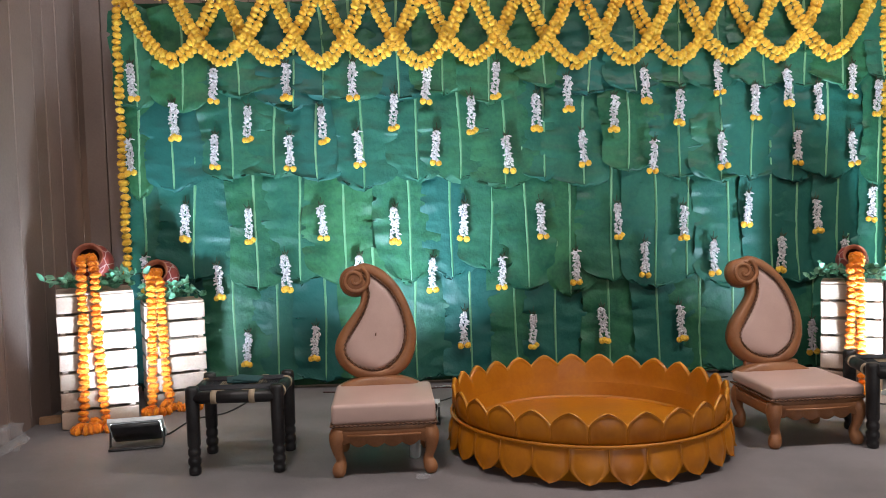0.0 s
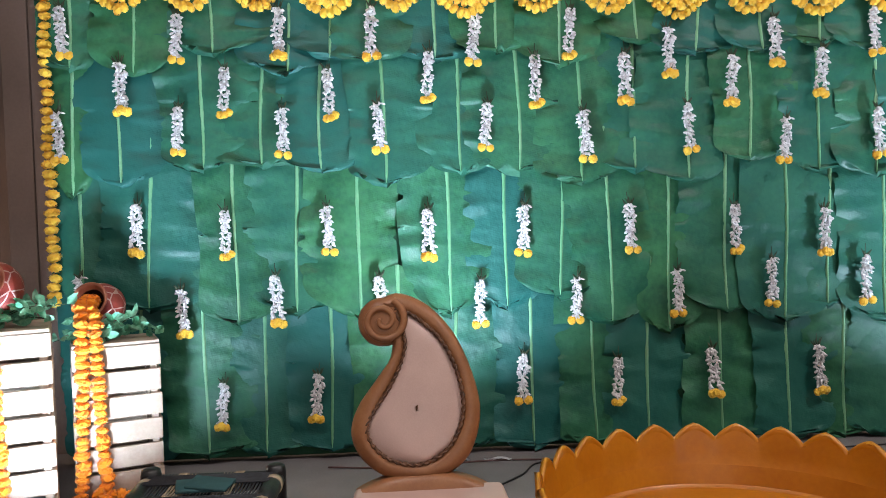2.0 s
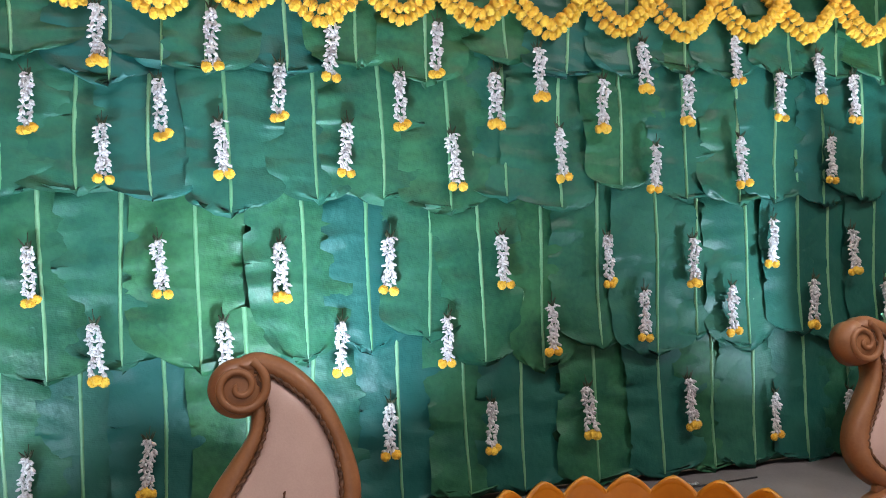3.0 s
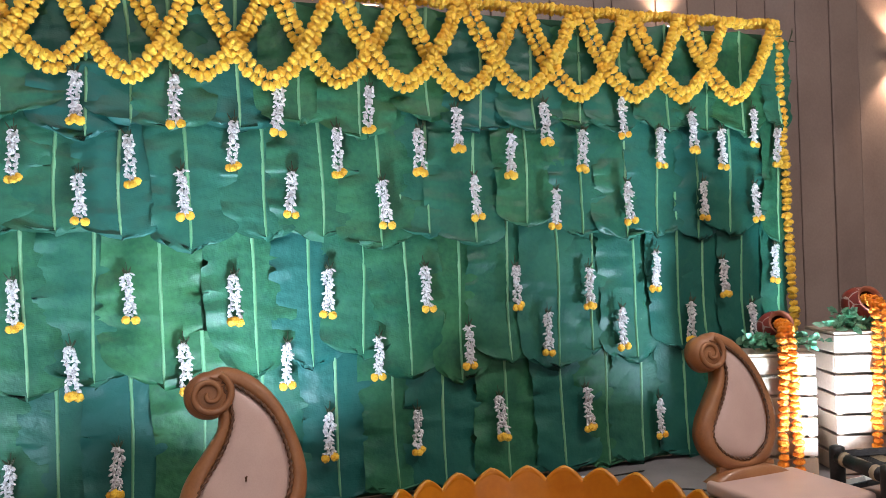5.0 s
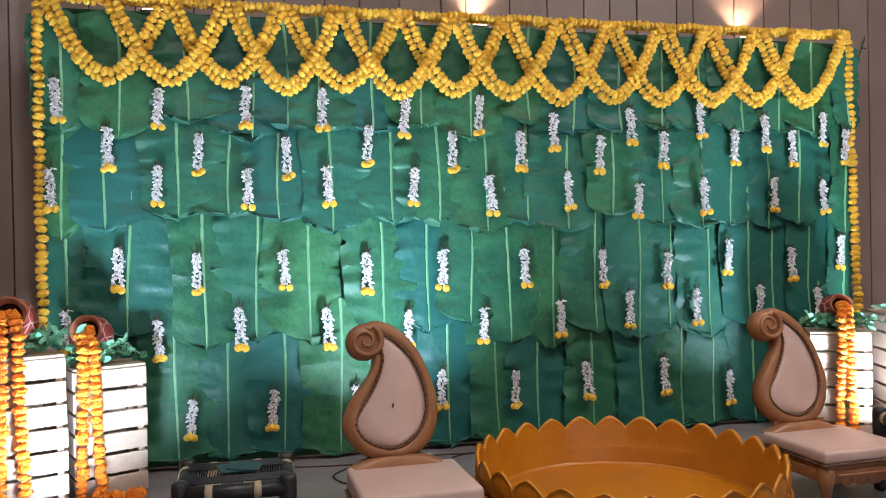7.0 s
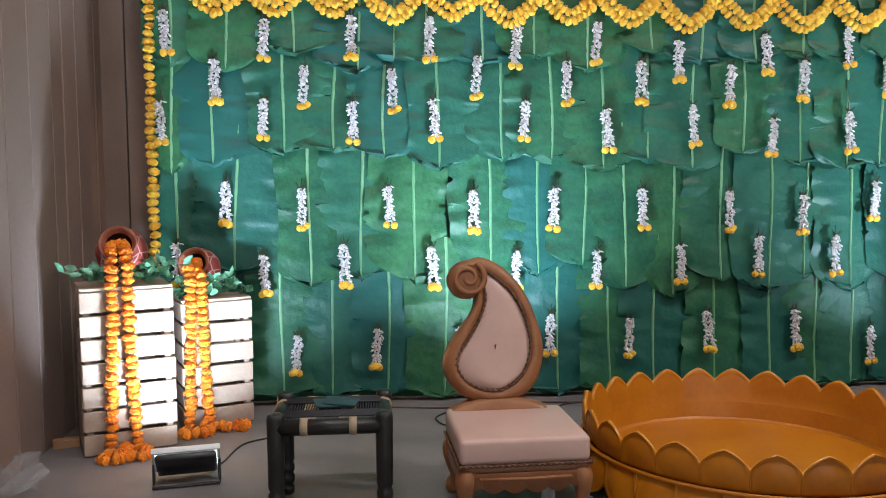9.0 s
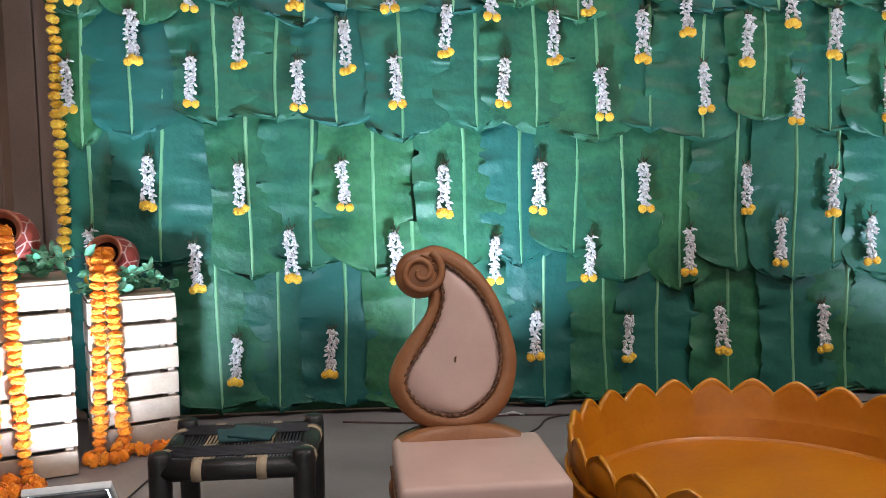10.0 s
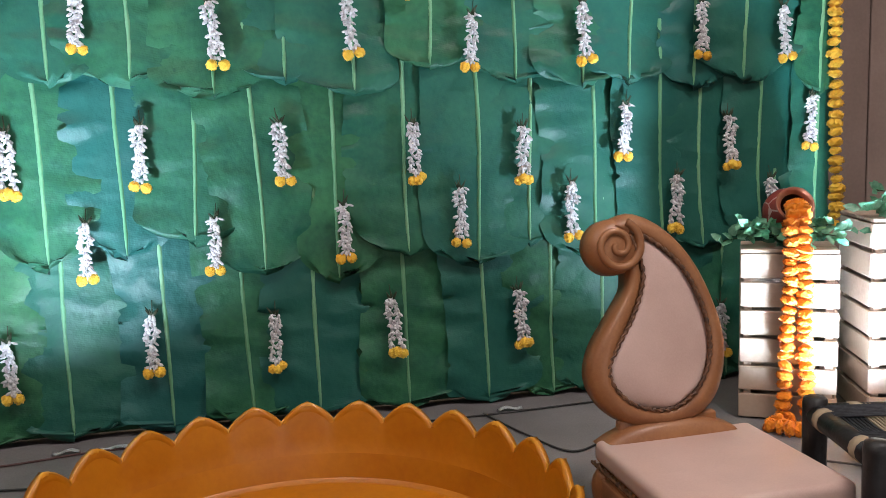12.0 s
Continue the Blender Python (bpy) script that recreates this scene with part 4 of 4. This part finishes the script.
# ---- flood lamps ----
def flood_lamp(x, y, turn, tilt):
    f = thing("flood_lamp", pose(x, y, 0, 0, 0, turn), "black floor flood lamp with white rim tilted towards the backdrop", "flood lamp", "flood lamps")
    head = pose(0, 0, 0.09, tilt, 0, 0)
    part("housing", boxed(0, -0.012, 0, 0.25, 0.034, 0.175, 0.012), M["housing"], f, m=head)
    rim = bmesh.new()
    for cx, cz, sx, sz in ((0, 0.092, 0.28, 0.014), (0, -0.092, 0.28, 0.014), (-0.133, 0, 0.014, 0.17), (0.133, 0, 0.014, 0.17)):
        box(rim, cx, 0.012, cz, sx, 0.026, sz, 0.003)
    part("rim", rim, M["rim"], f, "white plastic rim", m=head)
    part("diffuser", boxed(0, 0.012, 0, 0.252, 0.004, 0.17), M["led"], f, "glowing white diffuser", m=head)
    part("bracket", tube([(-0.135, -0.0, 0.085), (-0.135, -0.02, 0.012), (-0.135, -0.08, 0.009), (0.135, -0.08, 0.009), (0.135, -0.02, 0.012), (0.135, 0.0, 0.085)], 0.007, 6), M["housing"], f)


for (fx, fy), turn, tilt, watts, spread in FLOODS:
    flood_lamp(fx, fy, turn, tilt)


# ---- small things on the floor ----
def cable(ctrl, mat, label):
    tagged(new("cable", finish(tube(spline(ctrl, 80), 0.0045, 6), "cable", mat)), label, "cable", "cables")


cable([(0.73, 4.76, 0.02), (0.72, 4.83, 0.006), (0.62, 4.95, 0.006), (0.85, 5.12, 0.006), (0.55, 5.2, 0.006), (0.42, 5.08, 0.006), (0.36, 5.25, 0.006), (0.5, 5.42, 0.006)], M["cable"], "thin black power cable trailing across the floor")
cable([(0.45, 4.98, 0.006), (0.75, 5.02, 0.006), (1.0, 5.25, 0.006), (1.15, 5.45, 0.006), (1.6, 5.48, 0.006), (2.3, 5.46, 0.006), (2.9, 5.49, 0.006)], M["cable"], "thin black power cable along the backdrop's foot")
cable([(2.4, 5.48, 0.006), (2.5, 5.2, 0.006), (2.62, 4.98, 0.006), (2.85, 5.1, 0.006), (3.0, 5.0, 0.006), (3.35, 4.7, 0.006), (3.6, 4.48, 0.02)], M["cable"], "thin black power cable beside the chair")
cable([(0.1, 5.5, 0.006), (0.5, 5.44, 0.006), (0.9, 5.5, 0.006), (1.4, 5.46, 0.006), (1.9, 5.5, 0.006)], M["cable2"], "dull red cable along the backdrop's foot")
cable([(-0.74, 4.48, 0.02), (-0.68, 4.62, 0.006), (-0.62, 4.9, 0.006), (-0.45, 5.05, 0.006), (-0.35, 5.4, 0.006)], M["cable"], "thin black cable behind the flood lamp")

bottle = thing("water_bottle", pose(0.70, 4.01, 0), "small clear plastic water bottle under the chair", "bottle")
part("body", lathe([(0.005, 0.002), (0.028, 0.002), (0.031, 0.01), (0.029, 0.04), (0.031, 0.06), (0.029, 0.09), (0.031, 0.11), (0.022, 0.14), (0.012, 0.155), (0.012, 0.17)], 20), M["clear"], bottle)
part("cap", lathe([(0.014, 0.165), (0.014, 0.182), (0.002, 0.183)], 16), M["cap"], bottle)


def crumpled(name, m, size, seed, label, category):
    bm = bmesh.new()
    bmesh.ops.create_icosphere(bm, subdivisions=4, radius=1.0)
    for v in bm.verts:
        n1 = noise.noise(v.co * 2.3 + Vector((seed, 0, 0))) * 0.5 + abs(noise.noise(v.co * 5 + Vector((0, seed, 0)))) * 0.3
        v.co = Vector((v.co.x * size[0], v.co.y * size[1], v.co.z * size[2])) * (0.9 + n1)
    low = min(v.co.z for v in bm.verts)
    for v in bm.verts:
        v.co.z -= low
    ob = tagged(new(name, finish(bm, name, M["film"], False)), label, category)
    ob.matrix_basis = m


crumpled("plastic_wrapper", pose(0.73, 3.67, 0.001), (0.03, 0.02, 0.012), 3, "crumpled clear plastic wrapper lying on the floor", "wrapper")
crumpled("plastic_bag", pose(-1.44, 4.36, 0.001), (0.07, 0.13, 0.07), 8, "crumpled clear plastic bag against the side wall", "plastic bag")
offcut = tagged(new("wood_offcut", finish(boxed(0, 0, 0.02, 0.12, 0.06, 0.04, 0.004), "wood_offcut", M["wood"], False)), "small brown wooden offcut at the side wall", "offcut")
offcut.matrix_basis = pose(-1.49, 4.98, 0.0, 0, 0, 20)

for sx, sy, sl, rz in ((0.74, 5.515, 0.10, 4), (0.93, 5.505, 0.14, -5), (2.52, 5.5, 0.11, 3)):
    scrap = bmesh.new()
    cols = []
    for i in range(9):
        u = i / 8 - 0.5
        cols.append([scrap.verts.new((u * sl, dy, 0.008 + 0.006 * math.sin(7 * u + sx) + 0.004 * (dy > 0))) for dy in (-0.012, 0.002, 0.013)])
    for a, b in zip(cols, cols[1:]):
        for k in range(2):
            scrap.faces.new((a[k], a[k + 1], b[k + 1], b[k]))
    bmesh.ops.solidify(scrap, geom=scrap.faces[:], thickness=0.002)
    s = tagged(new("paper_scrap", finish(scrap, "paper_scrap", M["rim"])), "torn white paper strip at the backdrop's foot", "paper scrap", "paper scraps")
    s.matrix_basis = pose(sx, sy, 0.002, 0, 0, rz)

twig = bmesh.new()
tube([(0, 0.03, -0.1), (0.004, 0, -0.06), (0.012, -0.02, 0.0), (0.035, -0.022, 0.06), (0.04, -0.02, 0.09)], [0.004, 0.004, 0.004, 0.006, 0.002], 6, twig)
tube([(0.012, -0.02, 0.0), (0.03, -0.03, -0.005), (0.05, -0.03, -0.008)], [0.004, 0.004, 0.002], 6, twig)
t = tagged(new("wall_hook", finish(twig, "wall_hook", M["stub"])), "thin dark bent hook fixed to the board wall", "hook")
t.matrix_basis = pose(4.46, 5.925, 2.71)
